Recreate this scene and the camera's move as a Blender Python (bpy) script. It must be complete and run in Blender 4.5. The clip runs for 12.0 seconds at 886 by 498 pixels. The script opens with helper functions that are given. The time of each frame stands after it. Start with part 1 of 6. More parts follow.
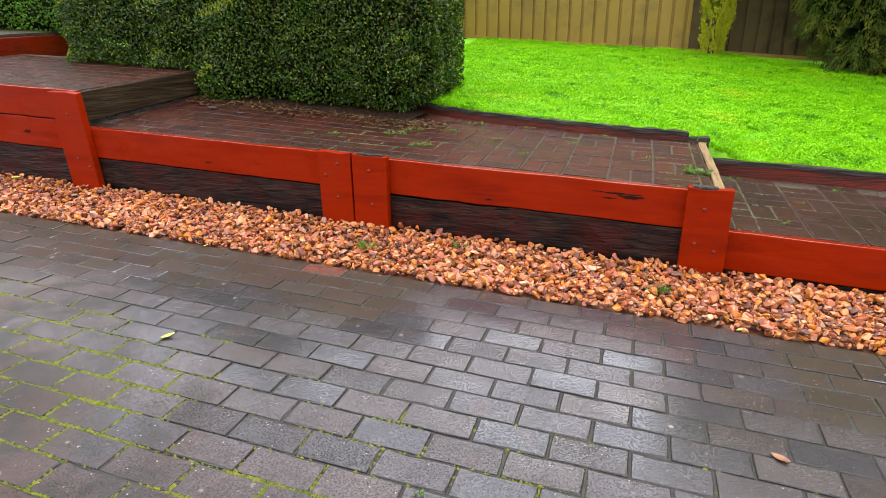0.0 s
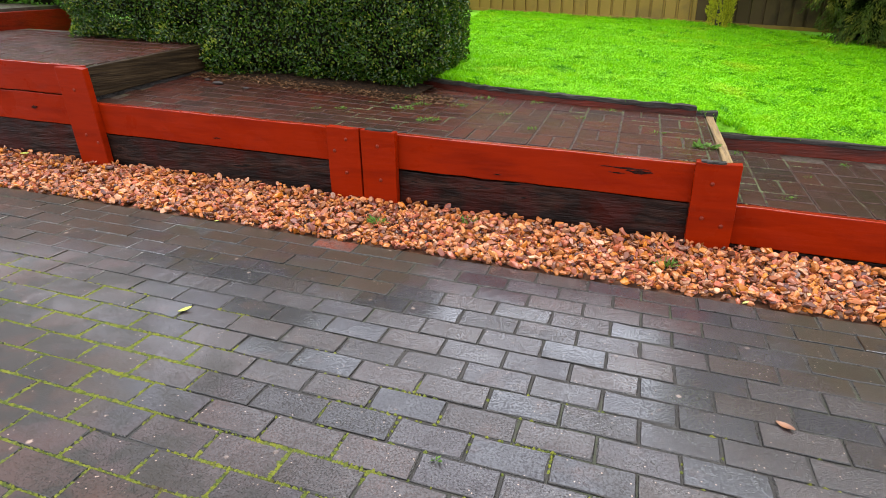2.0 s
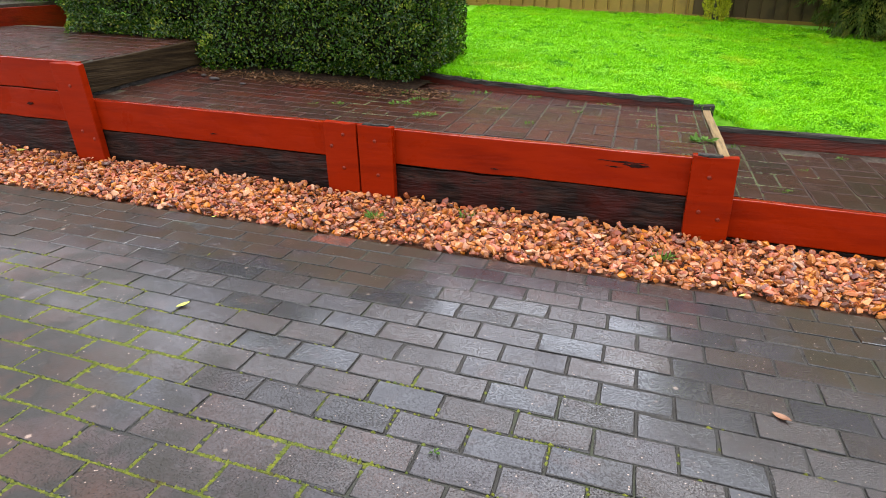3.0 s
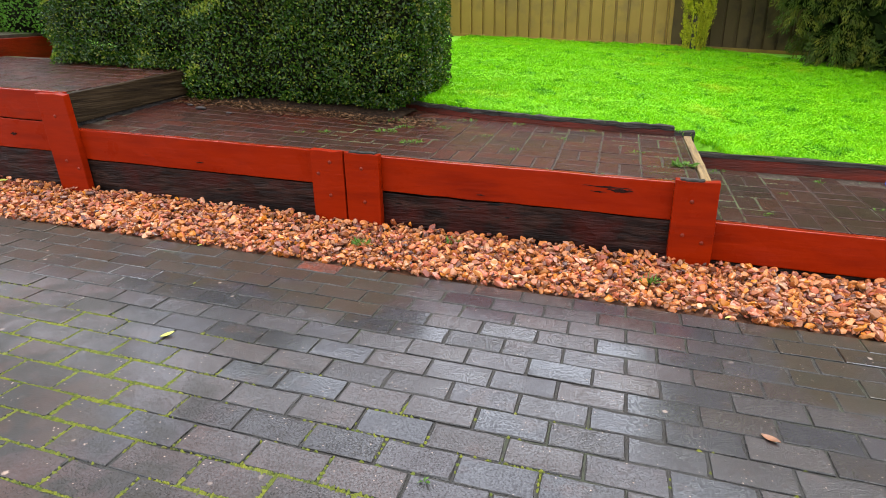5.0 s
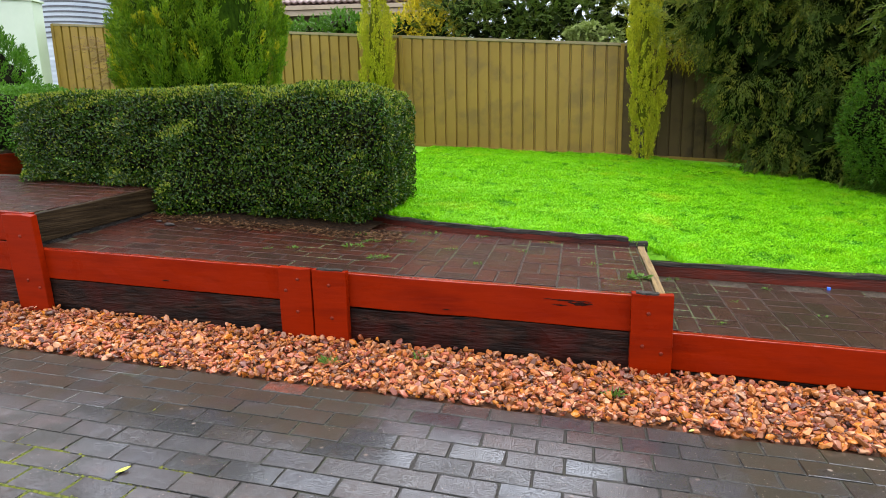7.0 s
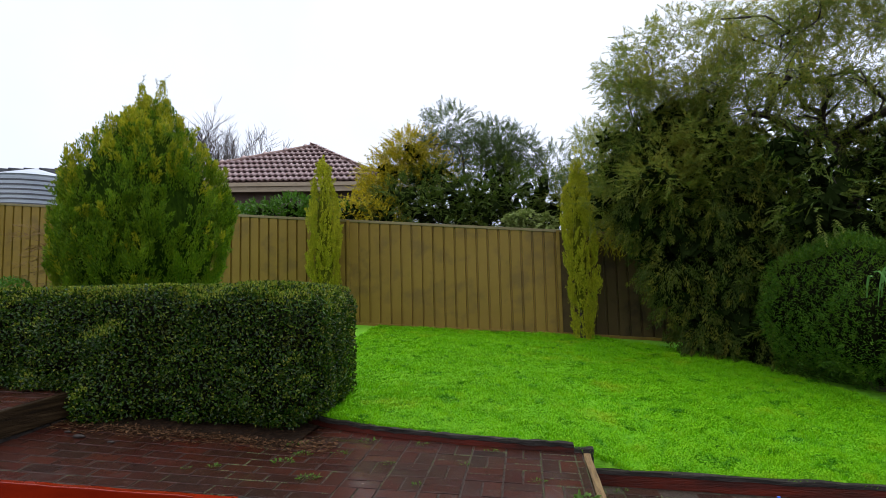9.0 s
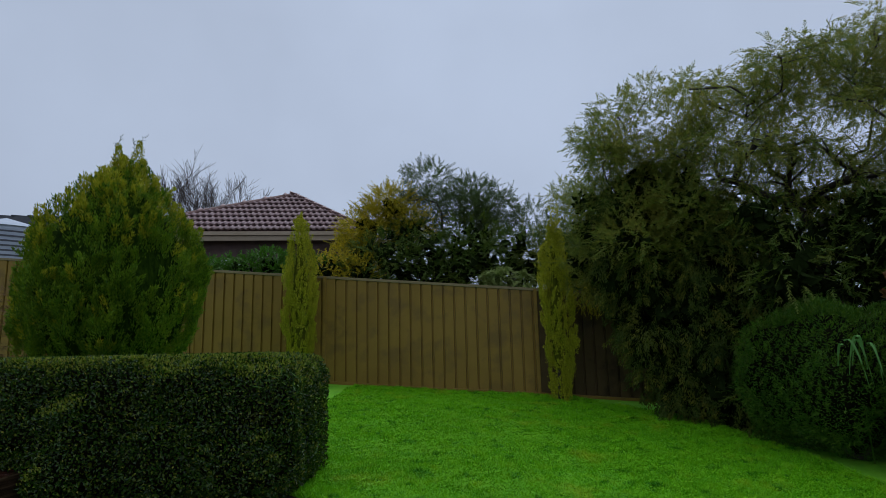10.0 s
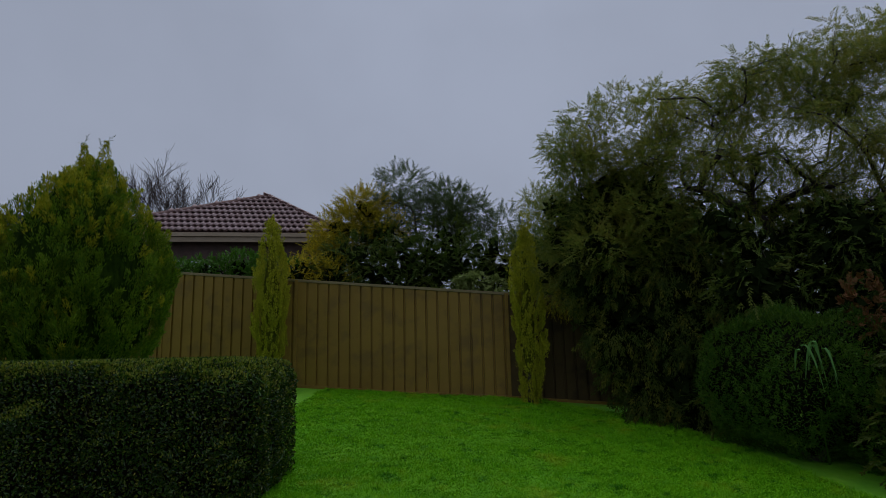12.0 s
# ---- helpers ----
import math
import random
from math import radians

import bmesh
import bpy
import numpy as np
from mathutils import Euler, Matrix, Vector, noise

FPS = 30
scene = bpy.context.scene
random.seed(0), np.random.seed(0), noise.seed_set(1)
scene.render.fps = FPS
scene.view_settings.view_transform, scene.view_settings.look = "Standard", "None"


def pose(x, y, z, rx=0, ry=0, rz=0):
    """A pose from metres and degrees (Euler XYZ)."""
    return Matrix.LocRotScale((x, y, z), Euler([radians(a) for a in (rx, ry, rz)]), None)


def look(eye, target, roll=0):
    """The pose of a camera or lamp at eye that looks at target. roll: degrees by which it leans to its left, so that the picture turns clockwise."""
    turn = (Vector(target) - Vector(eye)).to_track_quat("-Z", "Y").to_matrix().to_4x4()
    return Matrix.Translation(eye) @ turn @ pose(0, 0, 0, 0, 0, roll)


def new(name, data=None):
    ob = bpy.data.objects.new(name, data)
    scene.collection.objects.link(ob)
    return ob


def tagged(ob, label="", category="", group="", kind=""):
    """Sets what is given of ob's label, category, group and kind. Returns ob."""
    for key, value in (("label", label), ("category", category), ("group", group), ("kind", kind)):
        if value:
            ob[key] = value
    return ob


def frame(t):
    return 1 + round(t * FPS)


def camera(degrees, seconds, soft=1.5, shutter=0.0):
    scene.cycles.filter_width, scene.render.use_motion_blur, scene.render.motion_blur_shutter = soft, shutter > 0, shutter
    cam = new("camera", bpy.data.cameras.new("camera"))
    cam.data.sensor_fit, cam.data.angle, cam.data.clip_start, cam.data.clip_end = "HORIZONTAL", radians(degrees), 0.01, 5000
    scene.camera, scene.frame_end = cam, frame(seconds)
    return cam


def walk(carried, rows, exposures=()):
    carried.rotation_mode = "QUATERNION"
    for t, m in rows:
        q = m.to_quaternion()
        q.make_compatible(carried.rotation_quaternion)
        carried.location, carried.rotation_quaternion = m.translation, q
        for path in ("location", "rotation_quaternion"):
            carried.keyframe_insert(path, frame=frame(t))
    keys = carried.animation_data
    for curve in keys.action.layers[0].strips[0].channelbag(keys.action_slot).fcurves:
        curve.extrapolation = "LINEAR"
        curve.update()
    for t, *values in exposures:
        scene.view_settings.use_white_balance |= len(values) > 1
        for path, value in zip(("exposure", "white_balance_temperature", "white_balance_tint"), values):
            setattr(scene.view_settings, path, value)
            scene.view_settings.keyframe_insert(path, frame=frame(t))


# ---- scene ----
cam = camera(74.5, 12.0, soft=0.6)
PATH = [
    (0, (0.111, 0.034, 1.175), (-0.473, 1.822, 0.495), -0.6),
    (0.5, (0.079, 0.014, 1.18), (-0.506, 1.794, 0.48), -0.6),
    (1, (0.068, 0.007, 1.186), (-0.518, 1.779, 0.466), -0.7),
    (1.5, (0.079, -0.006, 1.187), (-0.507, 1.756, 0.444), -0.8),
    (2, (0.083, -0.008, 1.185), (-0.498, 1.749, 0.426), -0.8),
    (2.5, (0.087, -0.01, 1.182), (-0.49, 1.742, 0.41), -0.9),
    (4.5, (0.086, -0.02, 1.171), (-0.464, 1.758, 0.439), -1.1),
    (5, (0.087, -0.018, 1.177), (-0.452, 1.781, 0.49), -1.1),
    (5.5, (0.088, -0.021, 1.189), (-0.433, 1.808, 0.572), -1.2),
    (6, (0.09, -0.03, 1.218), (-0.413, 1.823, 0.66), -1.2),
    (6.5, (0.1, -0.04, 1.252), (-0.381, 1.84, 0.769), -1.2),
    (7, (0.11, -0.051, 1.296), (-0.34, 1.862, 0.925), -1.3),
    (7.2, (0.112, -0.054, 1.312), (-0.32, 1.874, 1.0), -1.4),
    (9, (0.175, 0.034, 1.587), (-0.101, 2.007, 1.762), -1.4),
    (9.5, (0.195, 0.039, 1.729), (-0.036, 2.0, 2.043), -1.3),
    (10, (0.221, 0.033, 1.794), (0.019, 1.995, 2.123), -1.3),
    (10.5, (0.239, 0.046, 1.808), (0.065, 2.01, 2.144), -1.3),
    (11, (0.264, 0.021, 1.812), (0.111, 1.986, 2.15), -1.2),
    (11.5, (0.271, 0.03, 1.795), (0.138, 1.996, 2.136), -1.4),
    (12, (0.288, -0.005, 1.812), (0.168, 1.963, 2.148), -1.2),
]
EXPOSURES = [(0.0, 2.0, 7500, 11), (1.5, 1.9, 7300, 10), (5.5, 1.96, 7150, 8), (7.2, 1.78, 7150, 8), (8.8, 0.78, 6900, 10), (9.5, 0.46, 7000, 12), (10.0, -0.34, 6200, 8), (10.5, -0.55, 6200, 9), (11.0, -0.75, 6300, 10), (12.0, -0.9, 6400, 12)]
walk(cam, [(t, look(eye, target, roll)) for t, eye, target, roll in PATH], EXPOSURES)

# ---------------------------------------------------------------- light
world = bpy.data.worlds.new("overcast_sky")
scene.world = world
world.use_nodes = True
wt = world.node_tree
wt.nodes.clear()
sky = wt.nodes.new("ShaderNodeTexSky")
sky.sky_type = "NISHITA"
sky.sun_disc = False
sky.sun_elevation = radians(55)
sky.sun_rotation = radians(200)
sky.dust_density = 4.0
dim = wt.nodes.new("ShaderNodeMix")
dim.data_type = "RGBA"
dim.inputs[0].default_value = 0.93
dim.inputs[7].default_value = (5.35, 6.0, 7.45, 1)
bg = wt.nodes.new("ShaderNodeBackground")
bg.inputs["Strength"].default_value = 0.11
out = wt.nodes.new("ShaderNodeOutputWorld")
wt.links.new(sky.outputs[0], dim.inputs[6])
wc = wt.nodes.new("ShaderNodeTexCoord")
cloud = wt.nodes.new("ShaderNodeTexNoise")
cloud.inputs["Scale"].default_value = 1.6
cloud.inputs["Detail"].default_value = 5.0
wt.links.new(wc.outputs["Generated"], cloud.inputs["Vector"])
soft = wt.nodes.new("ShaderNodeMapRange")
soft.inputs[1].default_value, soft.inputs[2].default_value, soft.inputs[3].default_value, soft.inputs[4].default_value = 0.3, 0.7, 0.88, 1.1
wt.links.new(cloud.outputs[0], soft.inputs[0])
veil = wt.nodes.new("ShaderNodeVectorMath")
veil.operation = "SCALE"
height = wt.nodes.new("ShaderNodeSeparateXYZ")
wt.links.new(wc.outputs["Generated"], height.inputs[0])
vault = wt.nodes.new("ShaderNodeMapRange")
vault.inputs[1].default_value, vault.inputs[2].default_value, vault.inputs[3].default_value, vault.inputs[4].default_value = 0.5, 1.0, 1.0, 1.35
wt.links.new(height.outputs[2], vault.inputs[0])
bright = wt.nodes.new("ShaderNodeMath")
bright.operation = "MULTIPLY"
wt.links.new(vault.outputs[0], bright.inputs[0])
wt.links.new(soft.outputs[0], bright.inputs[1])
wt.links.new(dim.outputs[2], veil.inputs[0])
wt.links.new(bright.outputs[0], veil.inputs["Scale"])
wt.links.new(veil.outputs[0], bg.inputs["Color"])
wt.links.new(bg.outputs[0], out.inputs[0])

sun = new("sun", bpy.data.lights.new("sun", "SUN"))
sun.data.energy = 0.8
sun.data.angle = radians(40)
sun.data.color = (1.0, 0.97, 0.92)
sun.matrix_world = look((1.5, 5.5, 9), (0, 3, 0))


# ---------------------------------------------------------------- materials
def ramp(nt, cols, fac):
    r = nt.nodes.new("ShaderNodeValToRGB")
    e = r.color_ramp.elements
    n = len(cols)
    e[0].color = (*cols[0], 1)
    e[1].color, e[1].position = (*cols[-1], 1), 1.0
    for k in range(1, n - 1):
        e.new(k / (n - 1)).color = (*cols[k], 1)
    nt.links.new(fac, r.inputs[0])
    return r.outputs[0]


def tex(nt, scale, detail=4.0, rough=0.55, stretch=None, coord="world"):
    n = nt.nodes.new("ShaderNodeTexNoise")
    n.inputs["Scale"].default_value = scale
    n.inputs["Detail"].default_value = detail
    n.inputs["Roughness"].default_value = rough
    if coord == "world":
        c = nt.nodes.new("ShaderNodeNewGeometry").outputs["Position"]
    else:
        c = nt.nodes.new("ShaderNodeTexCoord").outputs["Object"]
    if stretch:
        m = nt.nodes.new("ShaderNodeMapping")
        m.inputs["Scale"].default_value = stretch
        nt.links.new(c, m.inputs[0])
        c = m.outputs[0]
    nt.links.new(c, n.inputs["Vector"])
    return n.outputs[0]


def mathn(nt, op, a, b=None, clamp=False):
    n = nt.nodes.new("ShaderNodeMath")
    n.operation = op
    n.use_clamp = clamp
    for k, v in enumerate((a, b)):
        if v is None:
            continue
        if isinstance(v, (int, float)):
            n.inputs[k].default_value = v
        else:
            nt.links.new(v, n.inputs[k])
    return n.outputs[0]


def remap(nt, v, a, b, c, d):
    n = nt.nodes.new("ShaderNodeMapRange")
    for k, x in enumerate((a, b, c, d)):
        n.inputs[k + 1].default_value = x
    nt.links.new(v, n.inputs[0])
    return n.outputs[0]


def mixc(nt, fac, a, b, mode="MIX"):
    n = nt.nodes.new("ShaderNodeMix")
    n.data_type = "RGBA"
    n.blend_type = mode
    for sock, v in ((0, fac), (6, a), (7, b)):
        if isinstance(v, (int, float)):
            n.inputs[sock].default_value = v
        elif isinstance(v, tuple):
            n.inputs[sock].default_value = (*v, 1)
        else:
            nt.links.new(v, n.inputs[sock])
    return n.outputs[2]


def randomness(nt, how):
    if how == "island":
        return nt.nodes.new("ShaderNodeNewGeometry").outputs["Random Per Island"]
    return nt.nodes.new("ShaderNodeObjectInfo").outputs["Random"]


def surf(name, cols, scale=4.0, rough=(0.4, 0.7), bump=0.3, bscale=60.0, vary=None, vcols=None, stretch=None,
         metal=0.0, stain=None, stain_scale=1.5, stain_at=(0.5, 0.65), spec=0.5, leaf=0.0, depth=0.01, coord="world", rscale=None, wear=None, tint=0.65):
    """A node material: a ramp of colours over noise, tinted per piece, stained, with rough and fine relief."""
    m = bpy.data.materials.new(name)
    m.use_nodes = True
    nt = m.node_tree
    p = nt.nodes["Principled BSDF"]
    n1 = tex(nt, scale, 6.0, 0.6, stretch, coord)
    col = ramp(nt, cols, remap(nt, n1, 0.3, 0.7, 0, 1))
    if vary:
        rc = ramp(nt, vcols or cols, randomness(nt, vary))
        col = mixc(nt, tint, col, rc)
    if stain:
        s = remap(nt, tex(nt, stain_scale, 5.0, 0.65, None, coord), stain_at[0], stain_at[1], 0, 1)
        col = mixc(nt, s, col, stain)
    if wear:
        s = remap(nt, tex(nt, wear[1], 6.0, 0.7, stretch, coord), wear[2], wear[2] + 0.05, 0, 1)
        col = mixc(nt, s, col, wear[0])
    nt.links.new(col, p.inputs["Base Color"])
    n2 = tex(nt, rscale or scale * 0.7, 5.0, 0.6, None, coord)
    nt.links.new(remap(nt, n2, 0.35, 0.65, rough[0], rough[1]), p.inputs["Roughness"])
    p.inputs["Metallic"].default_value = metal
    p.inputs["Specular IOR Level"].default_value = (spec * 0.4) if leaf else spec
    if bump:
        b = nt.nodes.new("ShaderNodeBump")
        b.inputs["Strength"].default_value = bump
        b.inputs["Distance"].default_value = depth
        nt.links.new(tex(nt, bscale, 6.0, 0.6, stretch, coord), b.inputs["Height"])
        nt.links.new(b.outputs[0], p.inputs["Normal"])
    if leaf:
        t = nt.nodes.new("ShaderNodeBsdfTranslucent")
        nt.links.new(col, t.inputs[0])
        x = nt.nodes.new("ShaderNodeMixShader")
        x.inputs[0].default_value = leaf
        o = nt.nodes["Material Output"]
        nt.links.new(p.outputs[0], x.inputs[1])
        nt.links.new(t.outputs[0], x.inputs[2])
        nt.links.new(x.outputs[0], o.inputs[0])
    return m


def paver_mat(name, vcols, vary, dirt, rough, flecks, wet=(0.66, 1.0), ior=2.9, drive=True, ripple=0.5):
    """Wet clay or concrete paver: a colour of its own, open pits, pale flecks, dirt mixed with painted reflections, a
    water film.
    """
    m = bpy.data.materials.new(name)
    m.use_nodes = True
    nt = m.node_tree
    p = nt.nodes["Principled BSDF"]
    own = randomness(nt, vary)
    g = nt.nodes.new("ShaderNodeNewGeometry").outputs["Position"]
    xyz = nt.nodes.new("ShaderNodeSeparateXYZ")
    nt.links.new(g, xyz.inputs[0])
    col = ramp(nt, vcols, own)
    blot = tex(nt, 6.0, 4.0, 0.6)
    col = mixc(nt, remap(nt, blot, 0.56, 0.7, 0, 0.5), col, (0.05, 0.026, 0.021))
    fine = tex(nt, 170.0, 4.0, 0.7)
    col = mixc(nt, 0.6, col, ramp(nt, [(0.03, 0.03, 0.03), (0.97, 0.97, 0.97)], remap(nt, fine, 0.36, 0.64, 0, 1)), "OVERLAY")
    # dirt; on the driveway it also paints the dark reflections of hedge and trees
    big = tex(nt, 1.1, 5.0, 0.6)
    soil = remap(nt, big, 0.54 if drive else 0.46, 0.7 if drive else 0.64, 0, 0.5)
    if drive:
        bed_dirt_reflection = mathn(nt, "ADD", remap(nt, xyz.outputs[1], 1.75, 2.4, -0.25, 0.42), remap(nt, tex(nt, 1.5, 5.0, 0.65), 0.4, 0.66, -0.3, 0.55))
        # less of it in the middle, painting the sky reflected between them
        sky_gap = remap(nt, mathn(nt, "ABSOLUTE", mathn(nt, "ADD", xyz.outputs[0], 0.05)), 0.4, 0.9, -0.5, 0.2)
        bed_dirt_reflection = mathn(nt, "ADD", bed_dirt_reflection, sky_gap)
        soil = mathn(nt, "MAXIMUM", soil, remap(nt, bed_dirt_reflection, 0.25, 0.6, 0.0, 0.9))
        low = mathn(nt, "ADD", mathn(nt, "MULTIPLY", xyz.outputs[0], 0.5), mathn(nt, "MULTIPLY", xyz.outputs[1], 0.7))
        low = mathn(nt, "ADD", low, remap(nt, tex(nt, 3.0, 5.0, 0.7), 0.3, 0.7, -0.5, 0.5))
        low = remap(nt, low, -0.05, 0.42, 0.8, 0.0)
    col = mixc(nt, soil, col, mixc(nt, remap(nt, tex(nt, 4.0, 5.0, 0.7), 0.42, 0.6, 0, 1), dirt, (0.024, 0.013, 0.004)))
    if drive:
        col = mixc(nt, low, col, mixc(nt, remap(nt, blot, 0.44, 0.6, 0, 1), (0.012, 0.009, 0.004), (0.045, 0.018, 0.009)))
    # lime flecks and small pale grit
    v = nt.nodes.new("ShaderNodeTexVoronoi")
    v.inputs["Scale"].default_value = 8.0
    nt.links.new(g, v.inputs["Vector"])
    pick = remap(nt, tex(nt, 3.1, 3.0, 0.6), 0.5, 0.56, 0, 1)
    spot = remap(nt, mathn(nt, "ADD", v.outputs["Distance"], mathn(nt, "MULTIPLY", fine, 0.12)), 0.11, 0.15, 1, 0)
    col = mixc(nt, mathn(nt, "MULTIPLY", mathn(nt, "MULTIPLY", spot, pick), 0.55), col, flecks)
    v2 = nt.nodes.new("ShaderNodeTexVoronoi")
    v2.inputs["Scale"].default_value = 55.0
    nt.links.new(g, v2.inputs["Vector"])
    grit = mathn(nt, "MULTIPLY", remap(nt, v2.outputs["Distance"], 0.10, 0.17, 1, 0), remap(nt, tex(nt, 20.0, 2.0, 0.5), 0.54, 0.6, 0, 0.7))
    col = mixc(nt, grit, col, flecks)
    # open pits, more of them in some pavers than in others
    v3 = nt.nodes.new("ShaderNodeTexVoronoi")
    v3.inputs["Scale"].default_value = 150.0
    v3.inputs["Randomness"].default_value = 1.0
    nt.links.new(g, v3.inputs["Vector"])
    many = mathn(nt, "ADD", mathn(nt, "MULTIPLY", own, 0.22), mathn(nt, "MULTIPLY", tex(nt, 5.0, 3.0, 0.6), 0.55))
    hole = mathn(nt, "SUBTRACT", mathn(nt, "SUBTRACT", many, 0.10), mathn(nt, "ADD", v3.outputs["Distance"], mathn(nt, "MULTIPLY", tex(nt, 60.0, 2.0, 0.5), 0.18)))
    pit = remap(nt, hole, -0.06, 0.05, 0, 1)
    col = mixc(nt, mathn(nt, "MULTIPLY", pit, 0.7), col, (0.008, 0.007, 0.006))
    grain = tex(nt, 190.0, 3.0, 0.7)
    p.inputs["Roughness"].default_value = 0.5
    p.inputs["Specular IOR Level"].default_value = 0.3 if drive else 0.12
    b = nt.nodes.new("ShaderNodeBump")
    b.inputs["Strength"].default_value = 0.9
    b.inputs["Distance"].default_value = 0.0022
    h = mathn(nt, "SUBTRACT", mathn(nt, "ADD", mathn(nt, "MULTIPLY", grain, 0.8), mathn(nt, "MULTIPLY", tex(nt, 14.0, 3.0, 0.6), 1.0)), mathn(nt, "MULTIPLY", pit, 0.7))
    nt.links.new(h, b.inputs["Height"])
    nt.links.new(b.outputs[0], p.inputs["Normal"])
    # the water film over the stone, broken by pits and dirt
    film = remap(nt, tex(nt, 3.2 if drive else 4.5, 6.0, 0.7), 0.36, 0.58, wet[0], wet[1])
    film = mathn(nt, "SUBTRACT", film, mathn(nt, "MULTIPLY", own, 0.1), True)
    if drive:
        lie = mathn(nt, "ADD", mathn(nt, "MULTIPLY", xyz.outputs[0], 0.25), mathn(nt, "MULTIPLY", xyz.outputs[1], 0.8))
        lie = mathn(nt, "ADD", lie, mathn(nt, "MULTIPLY", tex(nt, 1.7, 4.0, 0.6), 0.6))
        film = mathn(nt, "MULTIPLY", film, remap(nt, lie, 0.65, 1.05, 0.3, 1.0))
        # fades towards the front to imitate the weaker reflection at steep angles
        film = mathn(nt, "MULTIPLY", film, remap(nt, xyz.outputs[1], 1.1, 2.1, 0.34, 1.0))
    col = mixc(nt, film, mixc(nt, 1.0, col, (1.1, 1.02, 0.98), "MULTIPLY"), col)
    nt.links.new(col, p.inputs["Base Color"])
    film = mathn(nt, "MULTIPLY", film, mathn(nt, "SUBTRACT", 1.0, mathn(nt, "MULTIPLY", pit, 0.8)))
    film = mathn(nt, "MULTIPLY", film, remap(nt, tex(nt, 150.0, 4.0, 0.75), 0.42, 0.55, 0.22, 1.0))
    film = mathn(nt, "MULTIPLY", film, mathn(nt, "SUBTRACT", 1.0, mathn(nt, "MULTIPLY", mathn(nt, "ADD", soil, low) if drive else soil, 0.55)), True)
    nt.links.new(film, p.inputs["Coat Weight"])
    p.inputs["Coat IOR"].default_value = ior
    r = mathn(nt, "ADD", remap(nt, tex(nt, 5.0, 6.0, 0.75), 0.36, 0.66, rough[0], rough[1]), remap(nt, grain, 0.4, 0.65, 0.0, 0.08))
    nt.links.new(r, p.inputs["Coat Roughness"])
    b2 = nt.nodes.new("ShaderNodeBump")
    b2.inputs["Strength"].default_value = ripple
    b2.inputs["Distance"].default_value = 0.0017
    rugged = remap(nt, mathn(nt, "ADD", own, tex(nt, 2.6, 3.0, 0.6)), 0.7, 1.3, 0.3, 1.0)
    w = mathn(nt, "ADD", mathn(nt, "MULTIPLY", grain, rugged), mathn(nt, "MULTIPLY", tex(nt, 32.0, 3.0, 0.6), 0.3))
    nt.links.new(mathn(nt, "SUBTRACT", w, mathn(nt, "MULTIPLY", pit, 0.6)), b2.inputs["Height"])
    nt.links.new(b2.outputs[0], p.inputs["Coat Normal"])
    return m


DRIVE_COLS = [(0.012, 0.011, 0.015), (0.017, 0.015, 0.020), (0.018, 0.012, 0.012), (0.028, 0.016, 0.014), (0.020, 0.017, 0.022), (0.026, 0.018, 0.017), (0.013, 0.011, 0.014)]
TERR_COLS = [(0.022, 0.0035, 0.002), (0.045, 0.006, 0.0025), (0.028, 0.007, 0.004), (0.058, 0.010, 0.004), (0.019, 0.005, 0.003)]
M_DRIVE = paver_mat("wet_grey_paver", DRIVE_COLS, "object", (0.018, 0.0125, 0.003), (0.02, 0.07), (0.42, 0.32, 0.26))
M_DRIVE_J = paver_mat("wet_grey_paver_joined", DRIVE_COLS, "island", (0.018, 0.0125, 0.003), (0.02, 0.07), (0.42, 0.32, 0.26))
M_TERR = paver_mat("wet_red_paver", TERR_COLS, "object", (0.010, 0.0075, 0.003), (0.02, 0.08), (0.36, 0.26, 0.2), wet=(0.3, 1.0), ior=1.9, drive=False, ripple=0.28)
M_TERR_LOW = paver_mat("wet_brown_paver", [(0.018, 0.008, 0.005), (0.034, 0.012, 0.007), (0.024, 0.011, 0.006), (0.042, 0.014, 0.007), (0.02, 0.011, 0.006)], "object", (0.012, 0.012, 0.003), (0.02, 0.08), (0.3, 0.26, 0.2), wet=(0.3, 1.0), ior=1.9, drive=False, ripple=0.28)
M_PAVEREDGE = surf("worn_paver_rim", [(0.006, 0.005, 0.005), (0.014, 0.012, 0.011), (0.03, 0.024, 0.02)], 25, (0.15, 0.45), 0.6, 150, spec=0.5)
M_TERREDGE = surf("worn_red_paver_rim", [(0.02, 0.006, 0.004), (0.05, 0.014, 0.008)], 25, (0.3, 0.6), 0.6, 150, spec=0.3)
M_REDSPOT = surf("red_stained_paver", [(0.03, 0.014, 0.01), (0.16, 0.03, 0.012)], 14, (0.15, 0.35), 0.5, 150)
M_JOINT = surf("joint_sand", [(0.006, 0.005, 0.004), (0.016, 0.013, 0.009)], 30, (0.3, 0.7), 0.5, 200, stain=(0.028, 0.04, 0.008), stain_scale=1.2, stain_at=(0.5, 0.66))
M_JOINT_T = surf("terrace_joint_sand", [(0.018, 0.011, 0.008), (0.055, 0.04, 0.027)], 30, (0.3, 0.7), 0.5, 200, spec=0.3, stain=(0.05, 0.07, 0.018), stain_scale=2.2, stain_at=(0.55, 0.66))
M_MOSS = surf("moss", [(0.0324, 0.054, 0.00324), (0.092, 0.124, 0.0054), (0.216, 0.216, 0.00864)], 16, (0.6, 0.9), 1.0, 260, vary="island", vcols=[(0.0432, 0.0648, 0.00432), (0.13, 0.151, 0.00648), (0.216, 0.216, 0.00864)], stain=(0.0432, 0.0216, 0.00864), stain_scale=9.0, stain_at=(0.6, 0.7))
